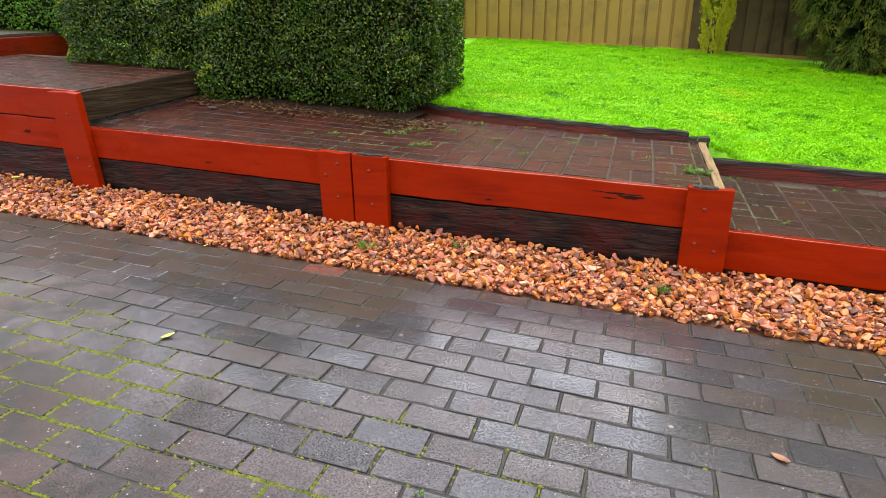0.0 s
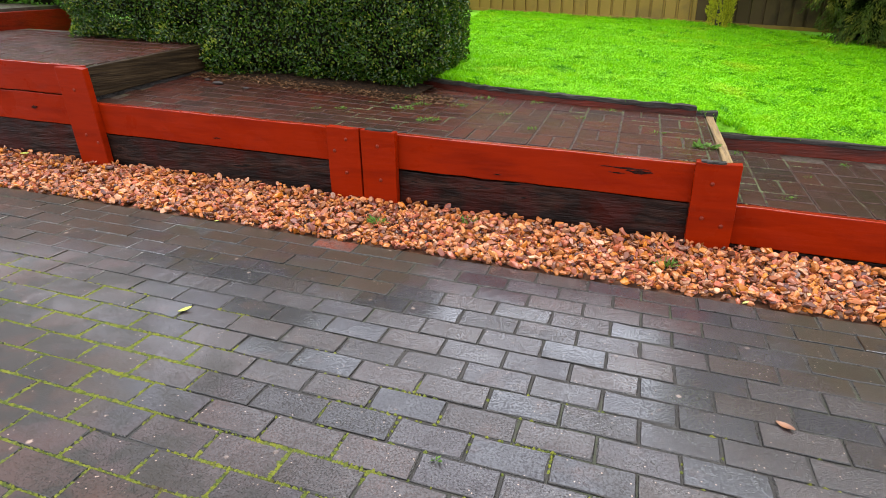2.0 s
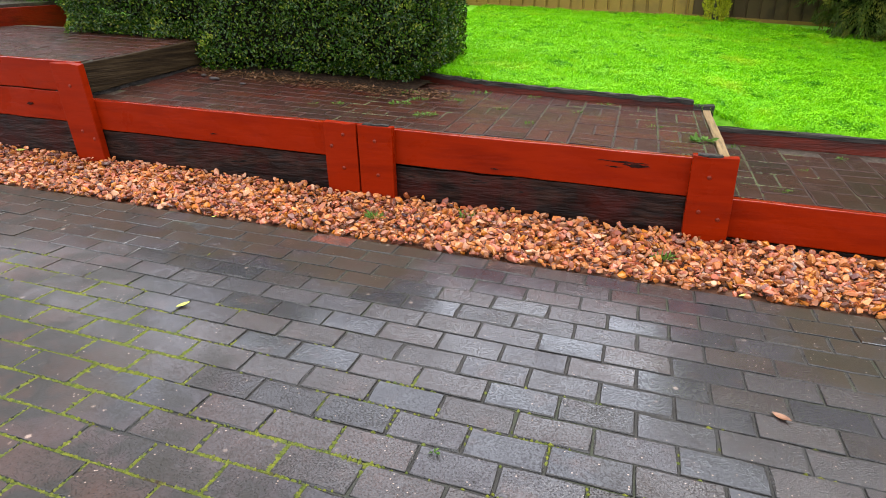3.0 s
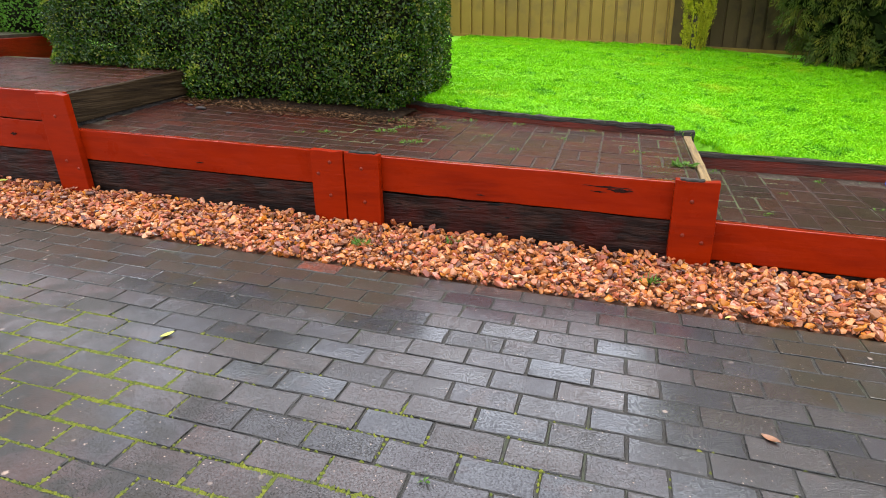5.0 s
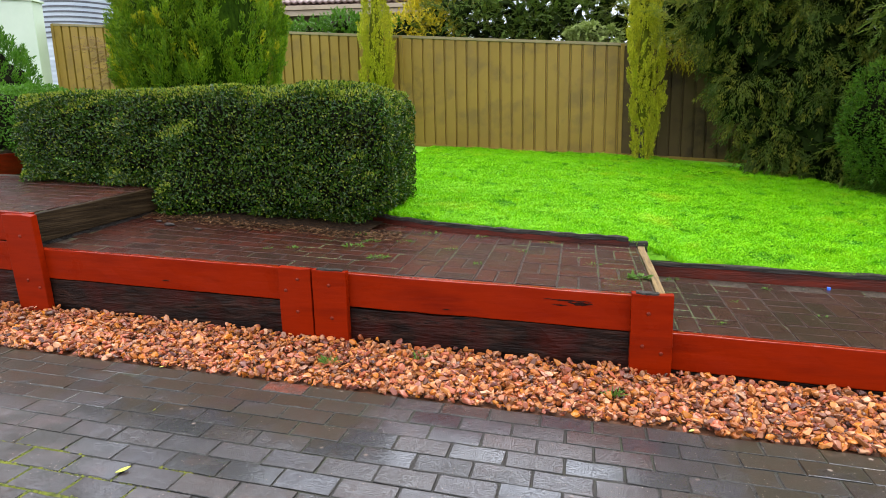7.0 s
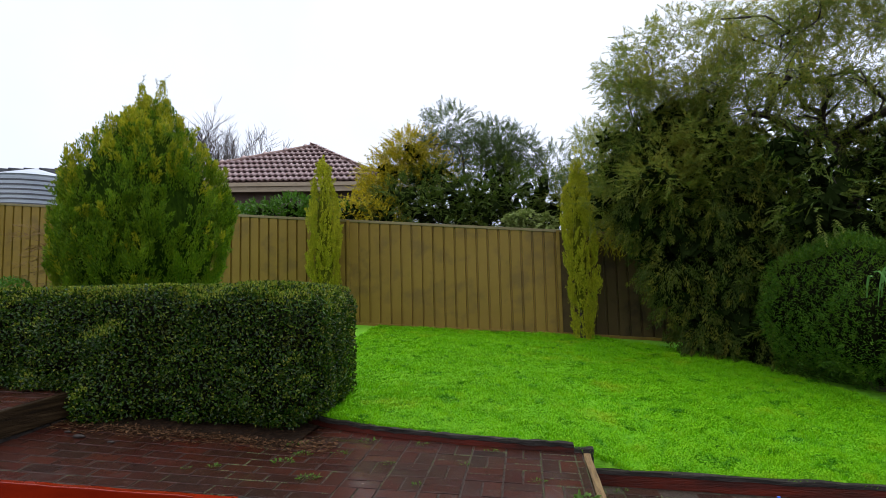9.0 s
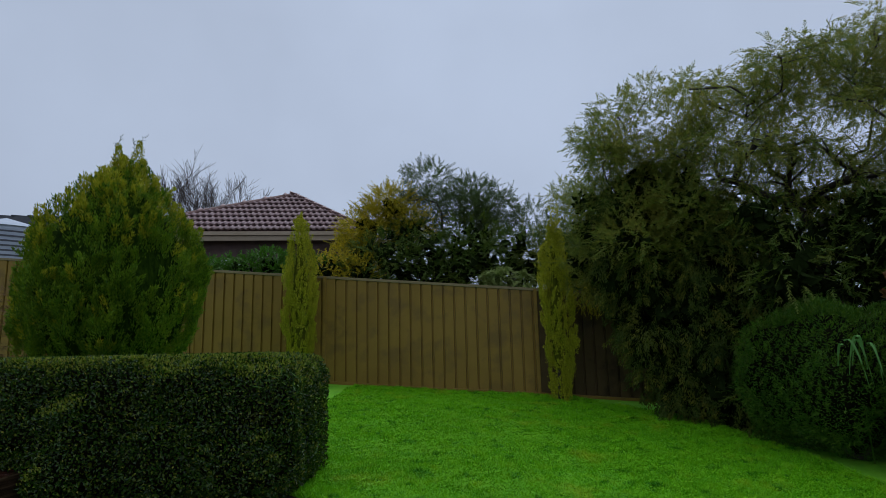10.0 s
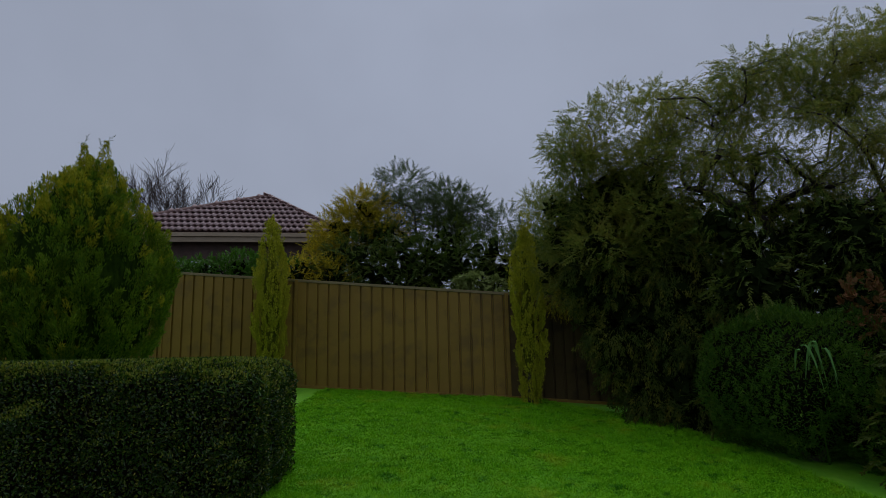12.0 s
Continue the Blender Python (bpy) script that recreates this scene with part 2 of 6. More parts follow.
M_JOINTWEED = surf("joint_weed", [(0.0263, 0.0375, 0.0075), (0.0525, 0.075, 0.0165), (0.0975, 0.105, 0.0338)], 20, (0.5, 0.8), 0.6, 260, vary="island")
M_RED = surf("red_paint", [(0.165, 0.0078, 0.0009), (0.215, 0.0118, 0.0012), (0.13, 0.0065, 0.001)], 3, (0.22, 0.45), 0.25, 18, stretch=(0.4, 1, 3), depth=0.006,
             wear=((0.04, 0.012, 0.008), 6.0, 0.70), spec=0.06)
M_REDTOP = surf("wet_red_paint", [(0.16, 0.009, 0.0015), (0.22, 0.014, 0.002), (0.12, 0.008, 0.002)], 6, (0.12, 0.3), 0.3, 30, stretch=(0.4, 1, 3), depth=0.004,
               wear=((0.05, 0.03, 0.025), 9.0, 0.62), spec=0.6)
M_DARKWOOD = surf("weathered_dark_timber", [(0.004, 0.002, 0.0015), (0.011, 0.005, 0.0035), (0.05, 0.022, 0.015)], 6, (0.3, 0.65), 1.0, 13, stretch=(0.5, 1, 3.0), depth=0.014,
                  stain=(0.035, 0.005, 0.003), spec=0.12, stain_scale=1.9, stain_at=(0.5, 0.64), wear=((0.002, 0.0015, 0.001), 6.0, 0.6))
M_STEPWOOD = surf("weathered_brown_timber", [(0.0072, 0.0048, 0.0024), (0.024, 0.0144, 0.0066), (0.051, 0.033, 0.0162)], 9, (0.35, 0.6), 0.7, 24, stretch=(1, 0.25, 5), depth=0.01, spec=0.08)
M_PALEWOOD = surf("pale_weathered_timber", [(0.09, 0.055, 0.02), (0.24, 0.15, 0.06), (0.33, 0.22, 0.095)], 9, (0.45, 0.7), 0.9, 40, stretch=(8, 0.5, 2))
# Black of rotted timber, and of the shaded gap under the riser.
M_BLACK = surf("rotted_timber_and_shade_black", [(0.008, 0.007, 0.006), (0.03, 0.026, 0.022), (0.06, 0.05, 0.045)], 14, (0.3, 0.6), 1.0, 40, stretch=(0.4, 2, 3), depth=0.015, spec=0.12)
M_KNOT = surf("torn_knot", [(0.006, 0.003, 0.002), (0.02, 0.006, 0.004), (0.06, 0.012, 0.008)], 40, (0.5, 0.8), 0.8, 60, spec=0.05)
M_DARKRED = surf("dark_red_timber", [(0.03, 0.008, 0.005), (0.075, 0.012, 0.006), (0.13, 0.014, 0.005)], 5, (0.3, 0.5), 0.6, 30, stretch=(0.5, 1, 3), spec=0.2)
M_DEEPRED = surf("deep_red_paint", [(0.08, 0.006, 0.002), (0.14, 0.009, 0.002), (0.06, 0.006, 0.002)], 5, (0.3, 0.5), 0.5, 30, stretch=(1, 0.5, 3), spec=0.12)
M_STEEL = surf("painted_bolt", [(0.12, 0.012, 0.004), (0.2, 0.02, 0.006)], 30, (0.4, 0.6), 0.2, 80, spec=0.2)
M_SOIL = surf("wet_soil", [(0.0096, 0.0054, 0.003), (0.024, 0.0132, 0.0072), (0.054, 0.0288, 0.0132)], 22, (0.6, 0.95), 1.0, 70, depth=0.02, spec=0.1)
M_LITTER = surf("leaf_litter", [(0.05, 0.02, 0.009), (0.1, 0.045, 0.018), (0.2, 0.11, 0.05)], 22, (0.4, 0.7), 0.2, 70, vary="island", leaf=0.1)
M_STONE = surf("wet_river_pebble", [(0.22, 0.07, 0.02), (0.3, 0.11, 0.04), (0.18, 0.06, 0.025)], 20, (0.1, 0.3), 0.35, 90, vary="island", spec=0.4,
               vcols=[(0.40, 0.11, 0.014), (0.04, 0.014, 0.012), (0.52, 0.19, 0.05), (0.20, 0.04, 0.014), (0.56, 0.27, 0.14), (0.07, 0.02, 0.015), (0.52, 0.17, 0.018), (0.36, 0.08, 0.035), (0.025, 0.015, 0.02), (0.34, 0.09, 0.02), (0.56, 0.2, 0.07), (0.14, 0.045, 0.035), (0.45, 0.12, 0.06), (0.09, 0.03, 0.015)], depth=0.004, tint=0.93)
M_BED = surf("pebble_bed", [(0.06, 0.025, 0.015), (0.18, 0.07, 0.03)], 35, (0.4, 0.8), 0.8, 60)
M_LAWN = surf("lawn_soil", [(0.10, 0.38, 0.006), (0.15, 0.46, 0.008), (0.2, 0.5, 0.012)], 3, (0.6, 0.9), 1.0, 60, depth=0.02)
M_GRASS = surf("grass_blade", [(0.06, 0.25, 0.003), (0.18, 0.55, 0.006), (0.34, 0.66, 0.015)], 5.0, (0.3, 0.5), 0, vary="island",
               vcols=[(0.035, 0.19, 0.003), (0.14, 0.48, 0.007), (0.38, 0.72, 0.025), (0.1, 0.4, 0.006)], leaf=0.35, tint=0.5, stain=(0.4, 0.52, 0.02), stain_scale=1.6, stain_at=(0.56, 0.74), wear=((0.045, 0.23, 0.004), 4.5, 0.57))
M_CLOVER = surf("clover_leaf", [(0.12, 0.42, 0.004), (0.2, 0.56, 0.006), (0.32, 0.66, 0.01)], 6.0, (0.35, 0.55), 0, vary="island",
                vcols=[(0.12, 0.42, 0.005), (0.2, 0.55, 0.007), (0.3, 0.66, 0.015)], leaf=0.2, tint=0.45, stain=(0.38, 0.52, 0.015), stain_scale=1.6, stain_at=(0.56, 0.74), wear=((0.05, 0.27, 0.004), 4.5, 0.58))
M_GROUND = surf("garden_earth", [(0.03, 0.022, 0.012), (0.06, 0.05, 0.02), (0.04, 0.07, 0.015)], 0.7, (0.7, 0.95), 0.6, 12)
M_HEDGE = surf("box_leaf", [(0.00704, 0.0299, 0.00176), (0.0229, 0.066, 0.00352), (0.0546, 0.11, 0.00704)], 7.0, (0.12, 0.3), 0, vary="island",
               vcols=[(0.00528, 0.0229, 0.00264), (0.0132, 0.0458, 0.00352), (0.0282, 0.0836, 0.00528), (0.0484, 0.11, 0.00704), (0.0158, 0.051, 0.0088), (0.15, 0.194, 0.0176), (0.00968, 0.0352, 0.00352)], leaf=0.2, spec=0.9, stain=(0.0792, 0.0748, 0.00792), stain_scale=3.2, stain_at=(0.6, 0.78))
M_HEDGE_TOPLIT = surf("box_leaf_toplit_tip", [(0.11, 0.18, 0.012), (0.2, 0.25, 0.02)], 3, (0.25, 0.45), 0, vary="island", vcols=[(0.08, 0.18, 0.015), (0.24, 0.3, 0.025), (0.34, 0.3, 0.05)], leaf=0.25)
M_HEDGE2 = surf("bright_box_leaf", [(0.05, 0.15, 0.012), (0.10, 0.24, 0.02)], 2.5, (0.25, 0.45), 0, vary="island", leaf=0.25)
# Near-black that stands in for the shade between hedge and shrub leaves.
M_CORE = surf("inner_shade_black", [(0.004, 0.004, 0.002), (0.01, 0.011, 0.004)], 8, (0.8, 1.0), 0.8, 40, spec=0.03)
# The shade inside trees and conifers is put into these dark core colours.
M_TREECORE = surf("inner_shade_shrub_green", [(0.007, 0.013, 0.003), (0.018, 0.03, 0.006)], 5, (0.8, 1.0), 0.8, 30, spec=0.03)
M_CONECORE = surf("inner_shade_conifer_green", [(0.008, 0.02, 0.002), (0.02, 0.045, 0.003), (0.035, 0.07, 0.004)], 22, (0.8, 1.0), 1.0, 55, spec=0.03, stretch=(1, 1, 0.4), depth=0.03)
M_PENCILCORE = surf("inner_shade_olive", [(0.05, 0.065, 0.006), (0.11, 0.12, 0.011)], 9, (0.8, 1.0), 0.8, 40, spec=0.03)
M_CONE = surf("golden_thuja", [(0.034, 0.108, 0.0044), (0.105, 0.22, 0.0089), (0.25, 0.366, 0.0155)], 4.0, (0.4, 0.6), 0, vary="island",
              vcols=[(0.028, 0.09, 0.0055), (0.098, 0.212, 0.0099), (0.21, 0.33, 0.0143), (0.32, 0.395, 0.02)], leaf=0.3, tint=0.5, stain=(0.31, 0.332, 0.0177), stain_scale=1.6, stain_at=(0.56, 0.72))
M_GOLD = surf("golden_tip", [(0.26, 0.33, 0.013), (0.46, 0.44, 0.02)], 3, (0.4, 0.6), 0, vary="island", vcols=[(0.24, 0.32, 0.013), (0.5, 0.45, 0.02)], leaf=0.3)
M_PENCIL = surf("yellow_pencil_conifer", [(0.253, 0.287, 0.0161), (0.483, 0.471, 0.0276), (0.161, 0.207, 0.0126)], 5, (0.45, 0.65), 0, vary="island",
                vcols=[(0.15, 0.207, 0.0138), (0.437, 0.449, 0.0276), (0.713, 0.655, 0.046)], leaf=0.3)
M_DRIED = surf("dried_spray", [(0.14, 0.08, 0.03), (0.26, 0.16, 0.07)], 9, (0.5, 0.8), 0, vary="island", leaf=0.15)
M_TREE = surf("feathery_leaf", [(0.1, 0.175, 0.025), (0.213, 0.263, 0.0425), (0.375, 0.312, 0.045)], 1.1, (0.3, 0.5), 0, vary="island",
              vcols=[(0.0875, 0.163, 0.0275), (0.188, 0.25, 0.0425), (0.312, 0.35, 0.0625), (0.45, 0.35, 0.05)], leaf=0.55, tint=0.5)
M_DARKCON = surf("dark_conifer_leaf", [(0.022, 0.05, 0.007), (0.06, 0.10, 0.011), (0.14, 0.145, 0.014)], 1.2, (0.4, 0.6), 0, vary="island", leaf=0.25, tint=0.4)
M_BRIGHT = surf("bright_shrub_leaf", [(0.03, 0.12, 0.008), (0.07, 0.2, 0.014), (0.12, 0.25, 0.018)], 1.5, (0.35, 0.55), 0, vary="island", leaf=0.25)
M_DARKLEAF = surf("dark_shrub_leaf", [(0.0306, 0.0714, 0.00918), (0.0816, 0.143, 0.0173), (0.184, 0.204, 0.0245)], 1.2, (0.4, 0.6), 0, vary="island", leaf=0.3, tint=0.4)
M_OLIVE = surf("olive_conifer_tip", [(0.09, 0.12, 0.012), (0.19, 0.18, 0.018)], 3, (0.4, 0.6), 0, vary="island", leaf=0.25)
M_SHRUB = surf("mid_green_shrub_leaf", [(0.021, 0.0825, 0.006), (0.06, 0.15, 0.009), (0.128, 0.225, 0.0135)], 3, (0.35, 0.55), 0, vary="island", leaf=0.25)
M_GREYLEAF = surf("grey_green_leaf", [(0.045, 0.085, 0.022), (0.08, 0.13, 0.038), (0.13, 0.17, 0.055)], 1.5, (0.4, 0.6), 0, vary="island", leaf=0.28)
M_YELLOWSH = surf("yellow_flowering_leaf", [(0.14, 0.15, 0.015), (0.36, 0.29, 0.02), (0.5, 0.36, 0.02)], 1.2, (0.4, 0.6), 0, vary="island", vcols=[(0.18, 0.22, 0.015), (0.5, 0.44, 0.02), (0.8, 0.6, 0.02)], leaf=0.28)
M_PALELEAF = surf("variegated_leaf", [(0.10, 0.17, 0.03), (0.3, 0.36, 0.10), (0.06, 0.12, 0.02)], 5, (0.35, 0.5), 0, vary="island", leaf=0.25)
M_REDLEAF = surf("reddish_leaf", [(0.16, 0.05, 0.03), (0.2, 0.1, 0.03), (0.08, 0.08, 0.02)], 5, (0.35, 0.5), 0, vary="island", leaf=0.25)
M_STRAP = surf("strap_leaf", [(0.10, 0.28, 0.06), (0.2, 0.42, 0.12)], 5, (0.3, 0.45), 0.1, 60, leaf=0.3)
M_WEED = surf("weed_leaf", [(0.05, 0.13, 0.018), (0.12, 0.22, 0.035)], 12, (0.35, 0.5), 0, vary="island", leaf=0.3)
M_YLEAF = surf("fallen_yellow_leaf", [(0.35, 0.38, 0.05), (0.5, 0.5, 0.1)], 30, (0.3, 0.5), 0.2, 90)
M_BLEAF = surf("fallen_brown_leaf", [(0.12, 0.045, 0.02), (0.26, 0.12, 0.06)], 30, (0.3, 0.5), 0.2, 90)
M_BARK = surf("bark", [(0.02, 0.015, 0.011), (0.06, 0.045, 0.035)], 14, (0.6, 0.9), 0.9, 30, stretch=(3, 3, 0.5))
M_FENCE = surf("olive_steel_fence", [(0.21, 0.13, 0.022), (0.26, 0.163, 0.03)], 1.2, (0.38, 0.55), 0.1, 20, stain=(0.175, 0.11, 0.026), stain_scale=2.5, spec=0.2)
M_FENCE_DARK = surf("dark_brown_fence", [(0.07, 0.046, 0.018), (0.10, 0.066, 0.026)], 1.2, (0.45, 0.65), 0.2, 20, stain=(0.05, 0.034, 0.016), stain_scale=2.5, spec=0.15)
M_RAIL = surf("olive_steel_rail", [(0.17, 0.13, 0.045), (0.22, 0.17, 0.07)], 2, (0.35, 0.5), 0.1, 30)
M_TILE = surf("pink_brown_roof_tile", [(0.26, 0.16, 0.15), (0.38, 0.26, 0.25)], 3, (0.25, 0.45), 0.3, 40, vary="object", vcols=[(0.3, 0.2, 0.19), (0.46, 0.34, 0.335), (0.37, 0.26, 0.255)])
M_RIDGE = surf("roof_ridge", [(0.16, 0.085, 0.07), (0.24, 0.14, 0.12)], 3, (0.35, 0.55), 0.3, 40)
M_FASCIA = surf("beige_gutter", [(0.3, 0.23, 0.15), (0.36, 0.28, 0.19)], 2, (0.4, 0.6), 0.1, 30)
M_BRICKWALL = surf("dark_brick_wall", [(0.06, 0.035, 0.03), (0.10, 0.06, 0.05)], 3, (0.6, 0.85), 0.4, 25)
M_TANK = surf("pale_corrugated_steel", [(0.42, 0.48, 0.56), (0.55, 0.6, 0.66)], 1.5, (0.3, 0.5), 0.1, 20)
M_SHED = surf("dark_grey_steel_roof", [(0.05, 0.055, 0.065), (0.08, 0.085, 0.095)], 1.5, (0.4, 0.6), 0.1, 20)
M_PALEGREEN = surf("pale_green_steel", [(0.42, 0.5, 0.38), (0.5, 0.57, 0.45)], 1.0, (0.4, 0.6), 0.1, 20)
M_BLUE = surf("blue_plastic", [(0.03, 0.12, 0.6), (0.04, 0.15, 0.7)], 20, (0.25, 0.4), 0.1, 30)
M_BLOTCH = surf("dark_twig", [(0.012, 0.008, 0.006), (0.03, 0.02, 0.015)], 30, (0.5, 0.7), 0.3, 60)


# ---------------------------------------------------------------- building helpers
RNG = np.random.default_rng(7)
SLOPE = 0.045


def drive_z(x, y=0.0):
    return -SLOPE * x


def terrace_z(x, y):
    rise = 0.06 * np.clip((-x - 1.5) / 1.9, 0, 1) * np.clip((y - 3.2) / 0.8, 0, 1.1)
    return 0.470 - SLOPE * x + 0.045 * (y - 3.09) + rise


def upper_z(x, y):
    return 0.846 - SLOPE * (x + 3.4) + 0.096 * np.minimum(y - 3.09, 1.06) + 0.045 * np.maximum(y - 4.15, 0)


def step_x(y):
    """The skewed line of the timber riser between the middle and the upper terrace."""
    return -3.502 + 0.168 * (min(y, 4.3) - 3.14)


def lower_z(x, y):
    return 0.25 - SLOPE * (x - 0.6) + 0.045 * (y - 3.09)


def lawn_z(x, y):
    """The lawn: it climbs to the back fence, falls to the right and dips beside the lower terrace."""
    x, y = np.asarray(x, float), np.asarray(y, float)
    base = 0.53 + 0.076 * (y - 4.25) - 0.066 * (x - 0.46)
    s = np.clip((x - 0.45) / 0.5, 0, 1)
    s = s * s * (3 - 2 * s)
    return base - 0.13 * s * np.exp(-np.clip(y - 4.2, 0, 9) / 1.6) + 0.012 * np.sin(1.7 * x + 0.6) * np.sin(1.3 * y)


def mesh_of(name, verts, faces, mats, smooth=False):
    me = bpy.data.meshes.new(name)
    me.from_pydata([tuple(v) for v in verts], [], [tuple(f) for f in faces])
    for m in (mats if isinstance(mats, (list, tuple)) else [mats]):
        me.materials.append(m)
    if smooth:
        me.polygons.foreach_set("use_smooth", [True] * len(me.polygons))
    me.update()
    return me


def fast_mesh(name, verts, corners, mat, smooth=False):
    """Many equal faces at once: verts (n, 3), corners (m, k)."""
    me = bpy.data.meshes.new(name)
    verts = np.ascontiguousarray(verts, np.float32)
    corners = np.ascontiguousarray(corners, np.int32)
    m, k = corners.shape
    me.vertices.add(len(verts))
    me.vertices.foreach_set("co", verts.ravel())
    me.loops.add(m * k)
    me.loops.foreach_set("vertex_index", corners.ravel())
    me.polygons.add(m)
    me.polygons.foreach_set("loop_start", np.arange(0, m * k, k, dtype=np.int32))
    me.polygons.foreach_set("use_smooth", np.full(m, smooth))
    me.materials.append(mat)
    me.update(calc_edges=True)
    me.validate()
    return me


def thing(name, label, category, group="", kind="", at=(0, 0, 0)):
    ob = new(name)
    ob.empty_display_size = 0.1
    ob.matrix_world = Matrix.Translation(at)
    return tagged(ob, label, category, group, kind)


def child(name, me, parent, label="", kind=""):
    """A mesh given in world coordinates as a part of a thing."""
    ob = new(name, me)
    ob.parent = parent
    top = parent
    at = Vector((0, 0, 0))
    while top is not None:
        at += top.location
        top = top.parent
    ob.location = -at
    if label or kind:
        tagged(ob, label, kind=kind)
    return ob


def grid_box(x0, x1, y0, y1, z0, z1, seg=(1, 1, 1), bevel=0.0):
    """A box as vertex and face lists, cut into seg pieces, edges rounded off."""
    bm = bmesh.new()
    bmesh.ops.create_cube(bm, size=1.0)
    for axis in range(3):
        n = seg[axis]
        if n > 1:
            es = [e for e in bm.edges if abs((e.verts[0].co - e.verts[1].co)[axis]) > 0.5]
            bmesh.ops.subdivide_edges(bm, edges=es, cuts=n - 1, use_grid_fill=True)
    for v in bm.verts:
        v.co = Vector((x0 + (v.co.x + 0.5) * (x1 - x0), y0 + (v.co.y + 0.5) * (y1 - y0), z0 + (v.co.z + 0.5) * (z1 - z0)))
    if bevel:
        es = [e for e in bm.edges if len(e.link_faces) == 2 and e.calc_face_angle() > 1.0]
        bmesh.ops.bevel(bm, geom=es, offset=bevel, segments=2, affect="EDGES", profile=0.6)
    return bm


def timber(name, x0, x1, y0, y1, z0, z1, mat, parent, shift=None, rough=0.004, label="", bevel=0.006, freq=9.0):
    """A sleeper: a long board with worn, wavy edges; shift moves each vertex to the slope of the wall."""
    lx, ly = x1 - x0, y1 - y0
    seg = (max(1, int(lx / 0.12)), max(1, int(ly / 0.12)), 2)
    bm = grid_box(x0, x1, y0, y1, z0, z1, seg, bevel)
    for v in bm.verts:
        k = noise.noise_vector(v.co * freq + Vector((0, 0, x0 * 3)))
        w = noise.noise_vector(v.co * 1.6)
        v.co += k * rough + w * rough * 0.8
        if shift:
            v.co.z += shift(v.co.x, v.co.y)
    me = bpy.data.meshes.new(name)
    bm.to_mesh(me)
    bm.free()
    me.materials.append(mat)
    if mat is M_RED:
        me.materials.append(M_REDTOP)
        for q in me.polygons:
            q.material_index = int(q.normal.z > 0.6)
    return child(name, me, parent, label)


def tube(path, radii, sides=7):
    """A tapered tube along a path: vertex and face lists."""
    vs, fs = [], []
    path = [Vector(p) for p in path]
    for i, p in enumerate(path):
        d = (path[min(i + 1, len(path) - 1)] - path[max(i - 1, 0)]).normalized()
        a = d.orthogonal().normalized()
        b = d.cross(a)
        for k in range(sides):
            t = 2 * math.pi * k / sides
            vs.append(p + (a * math.cos(t) + b * math.sin(t)) * radii[i])
    for i in range(len(path) - 1):
        for k in range(sides):
            fs.append((i * sides + k, i * sides + (k + 1) % sides, (i + 1) * sides + (k + 1) % sides, (i + 1) * sides + k))
    return vs, fs


def join(lists):
    vs, fs = [], []
    for v, f in lists:
        o = len(vs)
        vs += list(v)
        fs += [tuple(i + o for i in q) for q in f]
    return vs, fs


# ---- foliage
def wob(p, freq, seed):
    """Smooth noise between about -1 and 1 for rows of points."""
    r = np.random.default_rng(seed)
    s = 0
    for k in range(7):
        d = r.normal(size=3) * freq * (0.6 + 0.25 * k)
        s = s + np.sin(p @ d + r.uniform(0, 6.3))
    return s / 3.2


def gradient(f, p, h=0.01):
    g = np.stack([f(p + np.array(e) * h) - f(p - np.array(e) * h) for e in ((1, 0, 0), (0, 1, 0), (0, 0, 1))], 1)
    return g / np.maximum(np.linalg.norm(g, axis=1, keepdims=True), 1e-6)


def shell(f, lo, hi, n, depth, rng):
    """n points just inside the surface f = 0."""
    got, have = [], 0
    while have < n:
        p = rng.uniform(lo, hi, (200000, 3))
        v = f(p)
        p = p[(v < 0) & (v > -depth * rng.power(0.6, len(p)))]
        got.append(p)
        have += len(p)
        if len(p) == 0:
            break
    p = np.concatenate(got)[:n]
    return p, gradient(f, p)


def unit(v):
    return v / np.maximum(np.linalg.norm(v, axis=1, keepdims=True), 1e-6)


def leaf_mesh(name, p, d, nrm, length, width, mat, fold=0.25):
    """One folded four-cornered leaf a point."""
    n = len(p)
    side = unit(np.cross(d, nrm)) * (width / 2)[:, None]
    up = unit(np.cross(side, d)) * (width * fold)[:, None]
    mid = p + d * (length * 0.45)[:, None]
    v = np.stack([p, mid + side + up, p + d * length[:, None], mid - side + up], 1).reshape(-1, 3)
    return fast_mesh(name, v, np.arange(4 * n).reshape(-1, 4), mat)


def foliage(name, f, lo, hi, n, depth, length, width, mat, parent, rng, up=0.0, out=0.5, loose=1.0, label=""):
    p, g = shell(f, np.array(lo), np.array(hi), n, depth, rng)
    d = unit(g * out + rng.normal(size=p.shape) * loose * 0.5 + np.array([0, 0, up]))
    nrm = unit(g + rng.normal(size=p.shape) * 0.5)
    L = length * rng.uniform(0.6, 1.3, len(p))
    return child(name, leaf_mesh(name, p, d, nrm, L, width * rng.uniform(0.7, 1.3, len(p)), mat), parent, label)


